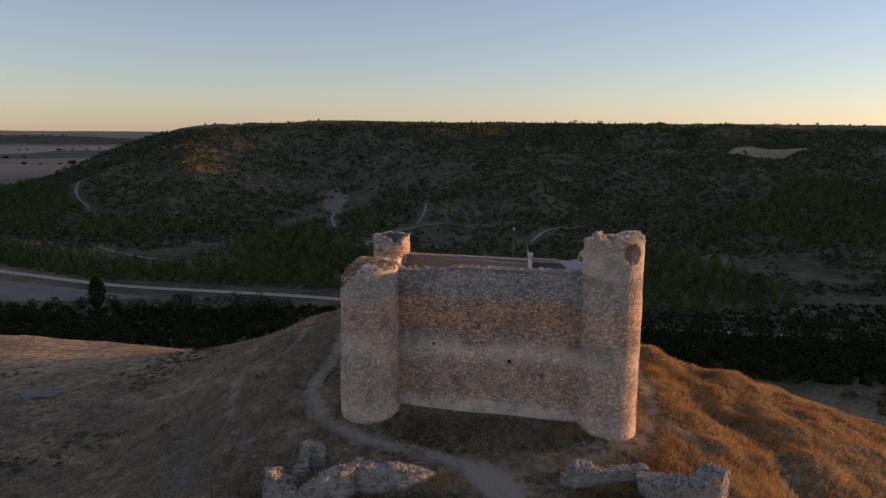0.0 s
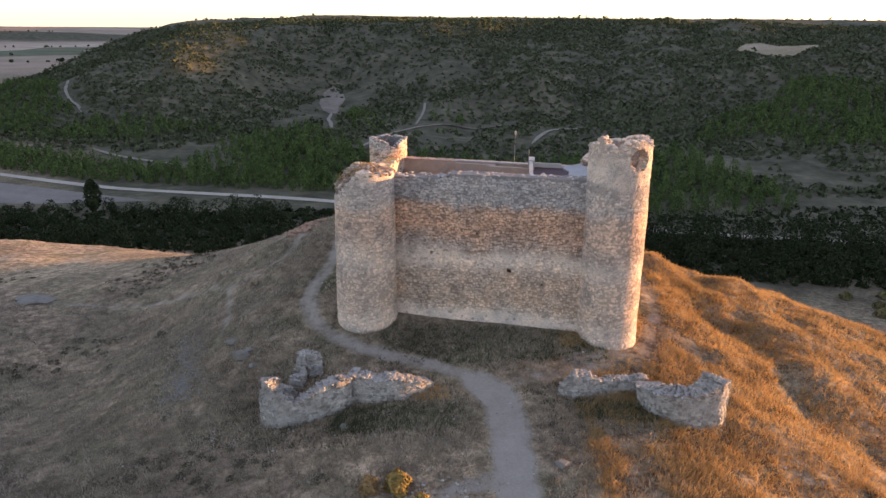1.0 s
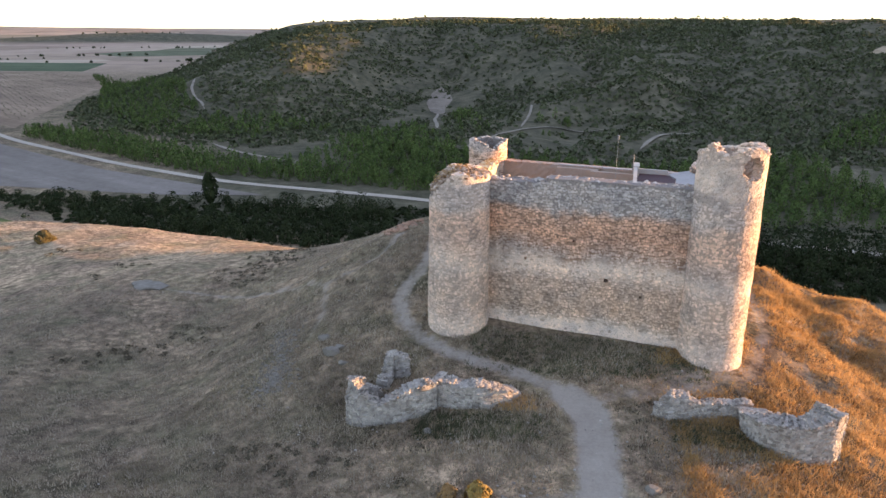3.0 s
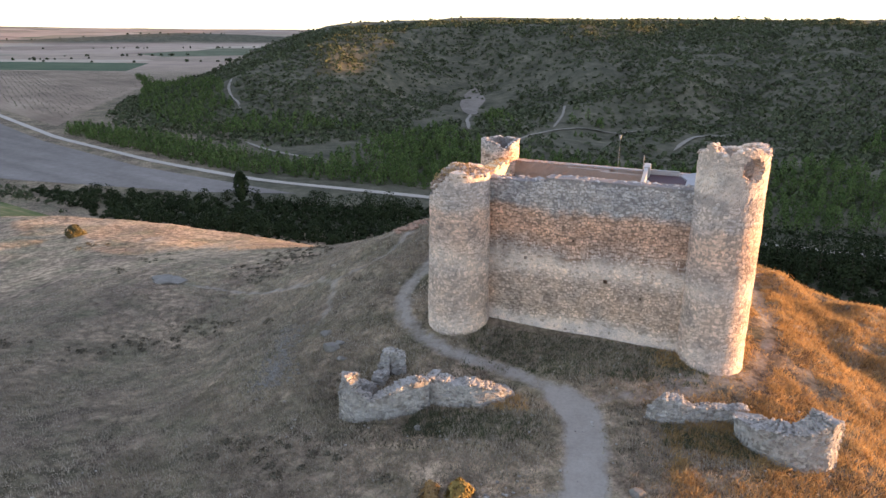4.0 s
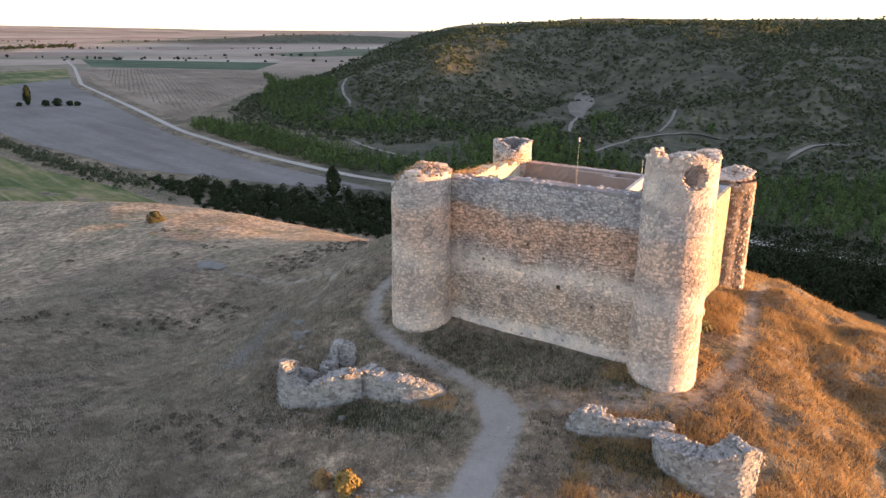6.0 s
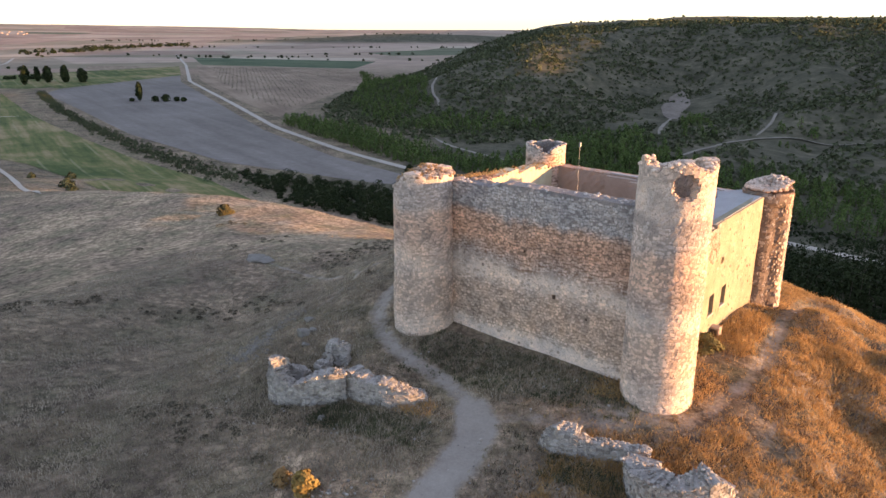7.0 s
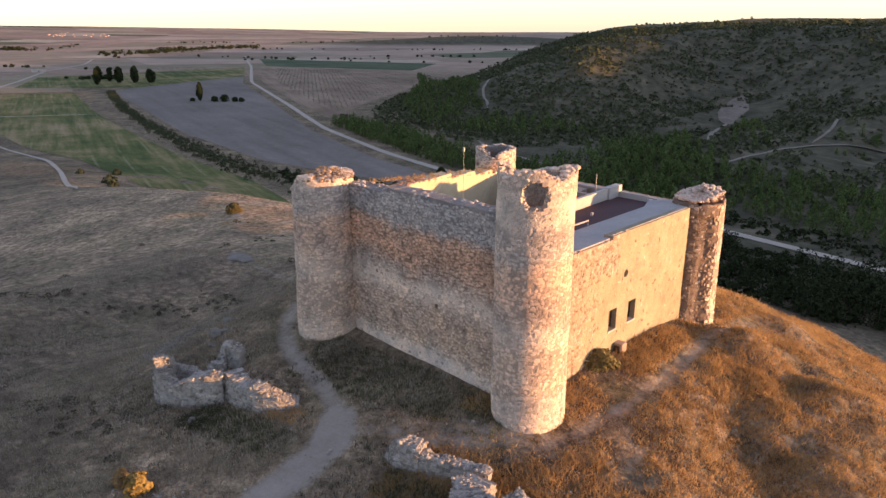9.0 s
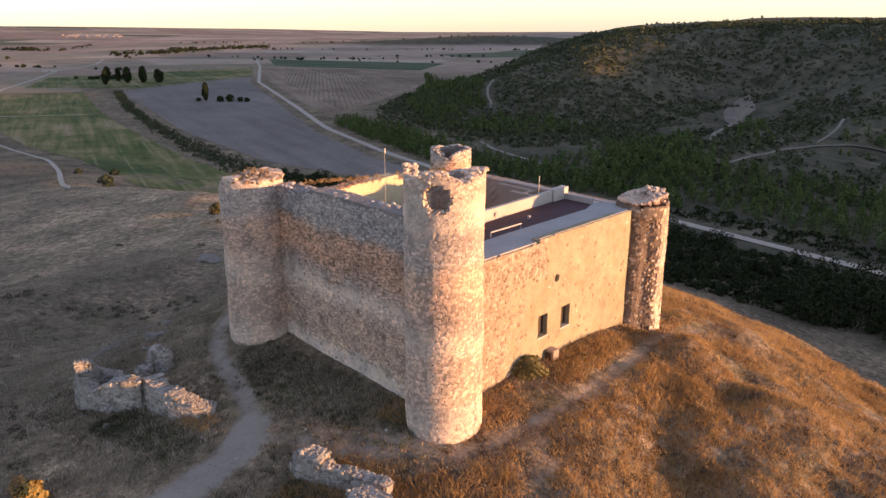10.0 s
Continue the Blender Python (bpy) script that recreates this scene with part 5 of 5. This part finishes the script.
def grove(name, label, xy, height, width, count, size, form, mat, seed, trunk=0.12, spare=True):
    rng = np.random.default_rng(seed)
    z = land(xy[:, 0], xy[:, 1])
    where = np.column_stack([xy, z])
    sets = [(leaf_cloud(rng, where, height, width, count, size, form, spare), None, mat)]
    if trunk:
        v, q = stems(rng, where, height, np.full(len(xy), trunk))
        sets.append((v, q, mat if trunk > 0.3 else BARK))
    return tagged(new(name, leaf_mesh(name, sets)), label, "trees", kind="stuff")


def within(xy, plan):
    """Which points lie inside a plan polygon."""
    p = np.array(plan, float)
    inside = np.zeros(len(xy), bool)
    for (ax, ay), (bx, by) in zip(p, np.roll(p, -1, 0)):
        cross = (ay > xy[:, 1]) != (by > xy[:, 1])
        inside ^= cross & (xy[:, 0] < (bx - ax) * (xy[:, 1] - ay) / (by - ay + 1e-9) + ax)
    return inside


def scatter(rng, plan, gap, jitter=0.45):
    """Points about that far apart over a plan polygon."""
    p = np.array(plan, float)
    lo, hi = p.min(0), p.max(0)
    gx, gy = np.meshgrid(np.arange(lo[0], hi[0], gap), np.arange(lo[1], hi[1], gap))
    xy = np.column_stack([gx.ravel(), gy.ravel()]) + rng.uniform(-jitter, jitter, (gx.size, 2)) * gap
    return xy[within(xy, plan)]


def on_track(xy, reach):
    """Which points lie within that reach of a track on the far hill."""
    hit = np.zeros(len(xy), bool)
    for _, plan, half in HILL_TRACKS:
        for (ax, ay), (bx, by) in zip(plan, plan[1:]):
            k = np.clip(((xy[:, 0] - ax) * (bx - ax) + (xy[:, 1] - ay) * (by - ay)) / ((bx - ax) ** 2 + (by - ay) ** 2), 0, 1)
            hit |= np.hypot(xy[:, 0] - ax - k * (bx - ax), xy[:, 1] - ay - k * (by - ay)) < half + reach
    return hit


# pine plantations across the valley: (plan, gap between trees, share kept)
PINES = (
    (((-275, 345), (-202, 316), (-149, 285), (-90, 265), (-44, 256), (-34, 236), (-82, 243), (-135, 252), (-171, 268), (-262, 320)), 3.5, 1.0),
    (((-500, 720), (-380, 608), (-288, 512), (-193, 388), (-118, 373), (-115, 356), (-147, 341), (-142, 324), (-166, 328), (-213, 334), (-285, 414), (-400, 590)), 4.6, 0.76),
    (((-107, 341), (-86, 394), (-57, 327), (-37, 303), (-32, 260), (-42, 246), (-74, 254), (-89, 302)), 4.6, 0.8),
    (((-30, 388), (-6, 441), (10, 410), (3, 354), (-16, 341)), 5.5, 0.6),
    (((-62, 456), (-28, 336), (-37, 303), (-60, 400)), 5.0, 0.7),
    (((102, 313), (137, 366), (193, 419), (247, 432), (330, 430), (300, 295), (176, 294), (154, 306), (134, 323)), 4.4, 0.95),
    (((-71, 314), (-44, 295), (-22, 291), (-3, 286), (17, 278), (50, 284), (82, 287), (102, 270), (115, 222), (91, 214), (64, 208), (21, 223), (-4, 235), (-39, 247), (-60, 255)), 4.4, 0.92),
    (((-110, 262), (-60, 255), (-71, 314), (-100, 330)), 5.0, 0.8),
    (((2, 392), (26, 396), (40, 352), (24, 318), (10, 330)), 7.0, 0.5),
)
rng = np.random.default_rng(3)
stands = []
for plan, gap, share in PINES:
    xy = scatter(rng, plan, gap)
    clear = rough_ground(xy[:, 0], xy[:, 1], 34, 3, 21)
    stands.append(xy[(clear < 2.2 * share - 1.35) & (rng.random(len(xy)) < share) & ~on_track(xy, 3.5)])
xy = np.concatenate(stands)
tall = rng.uniform(3.0, 6.0, len(xy)) * (1 + 0.35 * rough_ground(xy[:, 0], xy[:, 1], 20, 2, 22))
broad = tall * rng.uniform(0.55, 0.8, len(xy))
close = (xy[:, 0] > -75) & (xy[:, 1] < 300)
grove("pine_wood", "young green pine plantation on the far slope", xy[~close], tall[~close], broad[~close], 105, 0.225, "pine", PINE, 4, trunk=0.3)
grove("pine_wood", "young green pine plantation above the valley road", xy[close], tall[close] * 1.1, broad[close] * 1.1, 220, 0.165, "pine", PINE, 44, trunk=0.2)

# scrub over the far hill
xy = scatter(rng, ((-560, 800), (-420, 560), (-270, 350), (-100, 262), (60, 215), (330, 150), (520, 200), (520, 520), (420, 760), (-250, 860)), 3.9, 0.6)
thick = rough_ground(xy[:, 0], xy[:, 1], 75, 4, 31) - 0.22 * ravines(xy[:, 0], xy[:, 1])
side = far_side(xy[:, 0], xy[:, 1])
bare = np.exp(-((xy[:, 0] + 78) / 14) ** 2 - ((xy[:, 1] - 470) / 40) ** 2) + np.exp(-((xy[:, 0] - 130) / 32) ** 2 - ((xy[:, 1] - 266 + 0.35 * (xy[:, 0] - 130)) / 13) ** 2) + np.exp(-((xy[:, 0] + 5) / 18) ** 2 - ((xy[:, 1] - 352) / 17) ** 2)
spur = np.exp(-((xy[:, 0] + 152) / 36) ** 2 - ((xy[:, 1] - 520) / 60) ** 2)
patchy = rough_ground(xy[:, 0] * 0.45, xy[:, 1], 15, 3, 37)
keep = (rng.random(len(xy)) < np.clip(0.8 + 0.8 * thick + 1.1 * patchy - 2 * bare - 0.4 * spur, 0.06, 1)) & (side > 1.0) & ~on_track(xy, 3.0) & ~within(xy, CLEARING) & (rng.random(len(xy)) < np.clip(1.5 - xy[:, 1] / 900, 0.35, 1))
xy = xy[keep]
wide = (0.9 + 4.6 * rng.random(len(xy)) ** 2.2) * (1 + 0.35 * np.clip(thick[keep], -1, 1)) * np.where(xy[:, 1] > 560, 1.35, 1.0)
grove("scrub", "dark evergreen scrub over the far hillside", xy, wide * rng.uniform(0.36, 0.6, len(xy)), wide * 1.3, 15, 0.5, "bush", SCRUB, 5, trunk=0)

# undergrowth by the near pines, near-black to darken the verge and belt gaps
under = scatter(rng, ((30, 214), (134, 193), (220, 176), (220, 214), (115, 224), (64, 207)), 3.4, 0.6)
under = np.concatenate([under, scatter(rng, ((-40, 231), (30, 208), (115, 190), (115, 200), (60, 212), (20, 226), (-30, 244)), 3.2, 0.6), scatter(rng, ((-150, 200), (-87, 207), (-35, 212), (23, 195), (109, 182), (200, 164), (200, 136), (92, 148), (26, 161), (-30, 162), (-135, 178)), 3.0, 0.6)])
wide = rng.uniform(1.8, 4.2, len(under))
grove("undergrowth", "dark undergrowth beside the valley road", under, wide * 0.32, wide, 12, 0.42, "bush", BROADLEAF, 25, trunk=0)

# trees along the skyline of the hill
xy = scatter(rng, ((-300, 820), (420, 700), (520, 950), (-320, 1050)), 17, 0.9)
xy = xy[rough_ground(xy[:, 0], xy[:, 1], 60, 3, 61) > rng.uniform(-0.6, 0.6, len(xy))]
tall = 0.5 + 2.4 * rng.random(len(xy)) ** 2.5
grove("ridge_scrub", "scattered oaks along the hill's skyline", xy, tall, tall * 1.3, 22, 0.6, "bush", SCRUB, 6, trunk=0)

# riverside trees
RIVER = ((-575, 372), (-540, 352), (-440, 300), (-370, 268), (-305, 240), (-240, 214), (-190, 199), (-129, 195))
line = []
for (ax, ay), (bx, by) in zip(RIVER, RIVER[1:]):
    run = math.hypot(bx - ax, by - ay)
    for s in np.arange(0, run, 0.36):
        k = s / run
        o = rng.normal() * (1.9 + 3.0 * max(0, (ax + (bx - ax) * k + 360) / 230))
        line.append((ax + (bx - ax) * k - o * (by - ay) / run, ay + (by - ay) * k + o * (bx - ax) / run))
hedge = np.array(line)
belt = scatter(rng, ((-190, 208), (-129, 209), (-87, 209), (-35, 214), (-12, 208), (7, 203), (23, 197), (60, 191), (109, 184), (260, 156), (260, 120), (120, 138), (92, 146), (73, 149), (26, 160), (0, 158), (-30, 161), (-80, 166), (-135, 176)), 3.2, 0.6)
belt = belt[(rough_ground(belt[:, 0], belt[:, 1], 18, 3, 12) > -0.55) | (belt[:, 0] > 20)]
tall = rng.uniform(0.5, 1.5, len(hedge)) * (1 + 0.5 * rough_ground(hedge[:, 0], hedge[:, 1], 14, 2, 19))
grove("hedge", "low dark hedge of brambles along the stream", hedge, tall, tall * rng.uniform(1.1, 2.0, len(hedge)), 34, 0.22, "bush", SCRUB, 17, trunk=0)
xy = belt
tall = (1.4 + 5.2 * rng.random(len(belt)) ** 1.5) * np.clip(1.0 + 1.2 * rough_ground(belt[:, 0], belt[:, 1], 19, 2, 14), 0.5, 2) * np.interp(belt[:, 0], (-150, -70, -10, 15), (0.5, 0.7, 0.85, 1.3))
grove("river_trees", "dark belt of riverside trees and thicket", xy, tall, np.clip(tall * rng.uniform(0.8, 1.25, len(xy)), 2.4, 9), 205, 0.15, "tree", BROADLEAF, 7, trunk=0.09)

# far trees on the plain, in rows and clumps
far = []
for cx, cy, dx, dy, n, wide in ((-1000, 820, 220, 260, 40, 25), (-1180, 760, -300, 140, 45, 30), (-900, 1100, 420, 330, 50, 40), (-1500, 1250, 700, 420, 60, 40), (-820, 560, -300, -60, 30, 20), (-700, 470, -60, -40, 26, 16),
                               (-1300, 620, -500, 30, 30, 25), (-640, 960, 300, 380, 26, 30), (-2100, 1500, 900, 700, 80, 60), (-1700, 900, -400, 300, 40, 40), (-420, 1250, 200, 500, 30, 60), (-1150, 900, 500, 60, 26, 20)):
    k = rng.random(n // 2)
    n = n // 2
    far.append(np.column_stack([cx + dx * k, cy + dy * k]) + rng.normal(size=(n, 2)) * wide * 0.5 * rng.random((n, 1)))
k = rng.random(150)
band = np.column_stack([-1364 - 243 * k + 30 * np.sin(9 * k), 860 + 564 * k]) + rng.normal(size=(150, 2)) * 22
k = rng.random(40)
copse = np.column_stack([-1750 - 130 * k, 874 + 10 * k]) + rng.normal(size=(40, 2)) * 14
xy = np.concatenate(far + [band, copse])
tall = rng.uniform(2, 6, len(xy)) * np.where(np.arange(len(xy)) > len(xy) - 190, 1.5, 0.8)
grove("far_trees", "rows and clumps of trees across the plain", xy, tall, tall * rng.uniform(0.8, 2.2, len(xy)), 40, 0.7, "tree", BROADLEAF, 8, trunk=0.2)


def tree(name, label, x, y, height, width, count, size, form, leaves, seed, trunk=0.14):
    """A tree or bush of its own: trunk, limbs and crown."""
    rng = np.random.default_rng(seed)
    groups = {"field_tree": "trees by the field shed", "tall_tree": "tall trees by the stream", "slope_bush": "bushes on the bare slope", "valley_bush": "bushes on the valley floor", "broom_bush": "broom bushes in the grass"}
    thing = tagged(new(name), label, name.replace("_", " ").split(" ")[-1], groups.get(name, ""))
    thing.location = (x, y, float(land(x, y)))
    one = np.zeros((1, 3))
    crown_mesh = leaf_mesh("crown", [(leaf_cloud(rng, one, np.array([height]), np.array([width]), count, size, form), None, leaves)])
    new("crown", crown_mesh).parent = thing
    pipe("trunk", ((0, 0, -0.4), (0.02, 0.01, height * 0.3), (0.05, 0.02, height * 0.7)), trunk, BARK, thing, r_end=trunk * 0.4)
    for k in range(4):
        a = k * 1.7 + seed
        z = height * (0.25 + 0.12 * k)
        pipe("limb", ((0, 0, z), (math.cos(a) * width * 0.2, math.sin(a) * width * 0.2, z + height * 0.08), (math.cos(a) * width * 0.33, math.sin(a) * width * 0.33, z + height * 0.2)), trunk * 0.4, BARK, thing, sides=5, r_end=trunk * 0.1)
    return thing


tree("poplar_tree", "tall dark poplar standing in the ploughed field", -441, 364, 14, 4.5, 420, 0.5, "poplar", BROADLEAF, 1, 0.25)
for k, (dx, dy, h) in enumerate(((7, 4, 4.0), (13, 8, 5.0), (19, 13, 3.2), (24, 15, 3.0), (-9, -4, 2.5))):
    tree("field_tree", "low rounded tree beside the field shed", -437 + dx, 365 + dy, h, h * 1.2, 150, 0.45, "tree", BROADLEAF, 20 + k)
for k, (x, y, h, w) in enumerate(((-648, 403, 14, 5), (-664, 436, 15, 7), (-652, 446, 16, 6.5), (-640, 456, 13, 8), (-690, 430, 15, 5), (-684, 438, 14, 4))):
    tree("tall_tree", "tall dark broadleaf tree by the stream", x, y, h, w, 300, 0.7, "poplar" if w < 6 else "tree", BROADLEAF, 30 + k, 0.25)
tree("river_tree", "tall dark tree rising above the riverside thicket", -106, 205, 10.5, 4.6, 1100, 0.22, "poplar", BROADLEAF, 41, 0.2)
tree("ridge_bush", "single round brown bush on the sunlit ridge", -79, 98, 1.8, 2.9, 1500, 0.085, "bush", DRY_LEAF, 42, 0.08)
for k, (x, y, w) in enumerate(((-184, 135, 4.5), (-176, 131, 3.0), (-205, 150, 3.2), (-214, 142, 2.4))):
    tree("slope_bush", "dark low bush on the bare slope", x, y, w * 0.6, w, 130, 0.3, "bush", SCRUB, 50 + k, 0.06)
for k, (x, y, w) in enumerate(((83.7, 140.3, 2.6), (87, 134, 2.4), (92, 141, 2.6), (84, 128, 2.8), (96, 135, 2.4), (70, 139, 1.4), (101, 128, 3.0))):
    tree("valley_bush", "olive-green bush on the pale valley floor", x, y, w * 0.6, w, 420, 0.12, "bush", OLIVE, 70 + k, 0.07)
tree("rim_tree", "dark rounded tree below the hill's rim", 46.5, 69.5, 2.4, 3.2, 1500, 0.11, "tree", BROADLEAF, 81, 0.12)
tree("wall_bush", "dry brown bush against the castle wall", 12.75, 50.9, 1.0, 2.0, 1300, 0.05, "bush", OLIVE, 61, 0.05)
tree("broom_bush", "yellow-flowered broom bush in dry grass", -1.8, 29.3, 1.05, 1.25, 700, 0.07, "bush", BROOM, 62, 0.04)
tree("broom_bush", "small fading broom bush in dry grass", -3.2, 29.3, 0.85, 0.95, 420, 0.06, "bush", STRAW, 63, 0.03)
tree("broom_bush", "small yellow broom bush in dry grass", -0.6, 28.2, 0.6, 0.7, 300, 0.06, "bush", BROOM, 64, 0.03)

# dry grass on the hill
def tufts(name, label, count, area, height, blades, mat, seed, patch=None, spread=0.09, lie=0.6, girth=0.019):
    rng = np.random.default_rng(seed)
    xy = np.column_stack([rng.uniform(area[0], area[1], count), rng.uniform(area[2], area[3], count)])
    far_off = np.hypot(xy[:, 0] - 12, xy[:, 1] - 30)
    keep = rng.random(count) < np.clip(1.35 - far_off / 75, 0.12, 1)
    keep &= rng.random(count) > (1.4 + 6 * (height > 0.25)) * path_weight(xy[:, 0], xy[:, 1])
    keep &= ~within(xy, ((-6, 46), (11.5, 44), (14.6, 64), (-6, 70)))
    keep &= rough_ground(xy[:, 0], xy[:, 1], 5.0, 3, seed) > rng.uniform(-1.1, 0.5, count)
    if patch:
        keep &= patch(xy)
    xy = xy[keep]
    n = len(xy)
    z = land(xy[:, 0], xy[:, 1])
    root = np.repeat(np.column_stack([xy, z - 0.03]), blades, 0)
    k = n * blades
    h = np.repeat(height * rng.uniform(0.5, 1.3, n) * (1 + 0.5 * rough_ground(xy[:, 0], xy[:, 1], 7, 2, 4)), blades) * rng.uniform(0.6, 1.1, k)
    a = rng.random(k) * 2 * np.pi
    lean = np.stack([np.cos(a), np.sin(a)], 1) * (h * rng.uniform(0.15, 1, k) * 1.2 * lie)[:, None]
    root[:, :2] += rng.normal(size=(k, 2)) * spread
    b = rng.random(k) * 2 * np.pi
    half = np.stack([np.cos(b), np.sin(b)], 1) * (girth * (0.6 + 0.9 * rng.random(k)))[:, None]
    tip = root.copy()
    tip[:, :2] += lean
    tip[:, 2] += h
    p1, p2, p3 = root.copy(), root.copy(), tip.copy()
    p1[:, :2] -= half
    p2[:, :2] += half
    v = np.stack([p1, p2, p3], 1)
    return tagged(new(name, leaf_mesh(name, [(v, None, mat)])), label, "grass", kind="stuff")


tufts("green_grass", "grey-green grass between the outworks and the castle", 30000, (-22, 13, 24, 47), 0.17, 4, GREEN_GRASS, 29)
# dark weeds that also stand for the shadow under the outworks
tufts("dark_weeds", "dark green weeds deepening the shade under the ruined outworks", 900, (-6, 1.5, 34.2, 36.6), 0.28, 7, DARK_WEED, 33)
tufts("dark_weeds", "dark green weeds deepening the shade under the ruined outworks", 700, (8, 12.6, 35.0, 36.9), 0.28, 7, DARK_WEED, 34)
# the same grass in two tones: gold where sunlit, grey where shaded
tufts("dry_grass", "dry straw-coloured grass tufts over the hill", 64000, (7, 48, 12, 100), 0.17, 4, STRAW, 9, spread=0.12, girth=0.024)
tufts("dry_grass", "dry grass tufts greyed for the shaded hillside", 88000, (-60, 8, 12, 100), 0.17, 4, SHADED_STRAW, 19, spread=0.12, girth=0.024)
tufts("tussocks", "grass tussocks greyed to match the shaded slope", 44000, (-62, 13, 12, 76), 0.26, 9, SHADED_STRAW, 39, spread=0.15, girth=0.03)
# dark russet blades added to darken the gaps between golden tussocks
tufts("dead_weeds", "russet blades darkening the gaps between the golden tussocks", 15000, (9, 46, 20, 84), 0.3, 10, RUSSET, 41, lambda p: rough_ground(p[:, 0], p[:, 1], 1.8, 2, 73) > 0.05, spread=0.2, girth=0.026)
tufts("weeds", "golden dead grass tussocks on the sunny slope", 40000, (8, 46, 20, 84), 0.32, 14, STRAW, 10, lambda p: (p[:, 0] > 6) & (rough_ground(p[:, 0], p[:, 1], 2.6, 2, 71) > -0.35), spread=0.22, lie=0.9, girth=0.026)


# low dark shrubs on the shaded slope
xy = scatter(np.random.default_rng(12), ((-75, 25), (-8, 14), (0, 26), (-6, 34), (-13, 36), (-14, 60), (-30, 85), (-75, 95)), 1.35, 0.7)
thick = rough_ground(xy[:, 0], xy[:, 1], 11, 3, 44) + 0.5 * rough_ground(xy[:, 0], xy[:, 1], 3, 2, 45)
xy = xy[thick > 0.26]
wide = 0.45 + 1.15 * np.random.default_rng(13).random(len(xy)) ** 2
grove("low_shrubs", "low dark thyme-like shrubs on the shaded slope", xy, wide * 0.26, wide, 46, 0.075, "bush", HEATH, 14, trunk=0)
tufts("green_weeds", "dark green weeds at the foot of the castle wall", 4200, (-4, 11, 40.8, 46.6), 0.22, 6, DARK_WEED, 15)
tufts("ruin_weeds", "dry grass growing over the bastion's fill", 900, (9.0, 16.2, 36.6, 39.4), 0.3, 8, STRAW, 36)
tufts("ruin_weeds", "dry grass growing over the bastion's fill", 250, (-1.6, 0.6, 37.0, 38.6), 0.3, 8, STRAW, 37)
tufts("ruin_weeds", "dry weeds round the ruined outworks", 2500, (-13, 18, 33, 40.5), 0.26, 5, HEATH, 16)

# vines in rows
rows = scatter(np.random.default_rng(18), ((-545, 540), (-380, 420), (-310, 375), (-345, 445), (-404, 585), (-470, 680), (-556, 760), (-740, 715)), 5.6, 0.12)
wide = np.random.default_rng(19).uniform(0.4, 0.95, len(rows))
grove("vine_rows", "rows of low vines in the brown field", rows, wide * 0.6, wide, 8, 0.3, "bush", SCRUB, 20, trunk=0)

# dry grass on the castle's broken tops
def top_grass(parent, places, seed):
    rng = np.random.default_rng(seed)
    where = np.array([tuple(p) for p in places])
    high = rng.uniform(0.12, 0.34, len(where))
    me = leaf_mesh("dry_grass", [(leaf_cloud(rng, where, high, rng.uniform(0.2, 0.45, len(where)), 14, 0.05, "bush"), None, STRAW)])
    ob = new("dry_grass", me)
    ob.parent = parent
    return tagged(ob, "dry grass rooted in the broken top", kind="stuff")


rng = random.Random(91)
top_grass(tower_fl, [Vector((-5.2 + r_ * math.cos(a), 46.35 + r_ * math.sin(a), 11.0 - 0.22 * r_ - 0.8 * max(0, math.cos(a - 3.35)) ** 2 * (r_ / 2) ** 2)) for a, r_ in ((rng.uniform(0, 6.28), 1.7 * math.sqrt(rng.random())) for _ in range(90))], 92)
top_grass(wall_w, [out_w(u, 7.62 + 2.1 * u / 21.0).lerp(in_w(u, 7.62 + 2.1 * u / 21.0), rng.uniform(0.1, 0.9)) for u in (rng.uniform(0.5, run_w - 0.5) for _ in range(140))], 93)


# ---- single stones of the walls ----
for parent, mesh, m in SINGLE_STONES:
    ob = new("stone", mesh)
    ob.parent = parent
    ob.matrix_basis = m
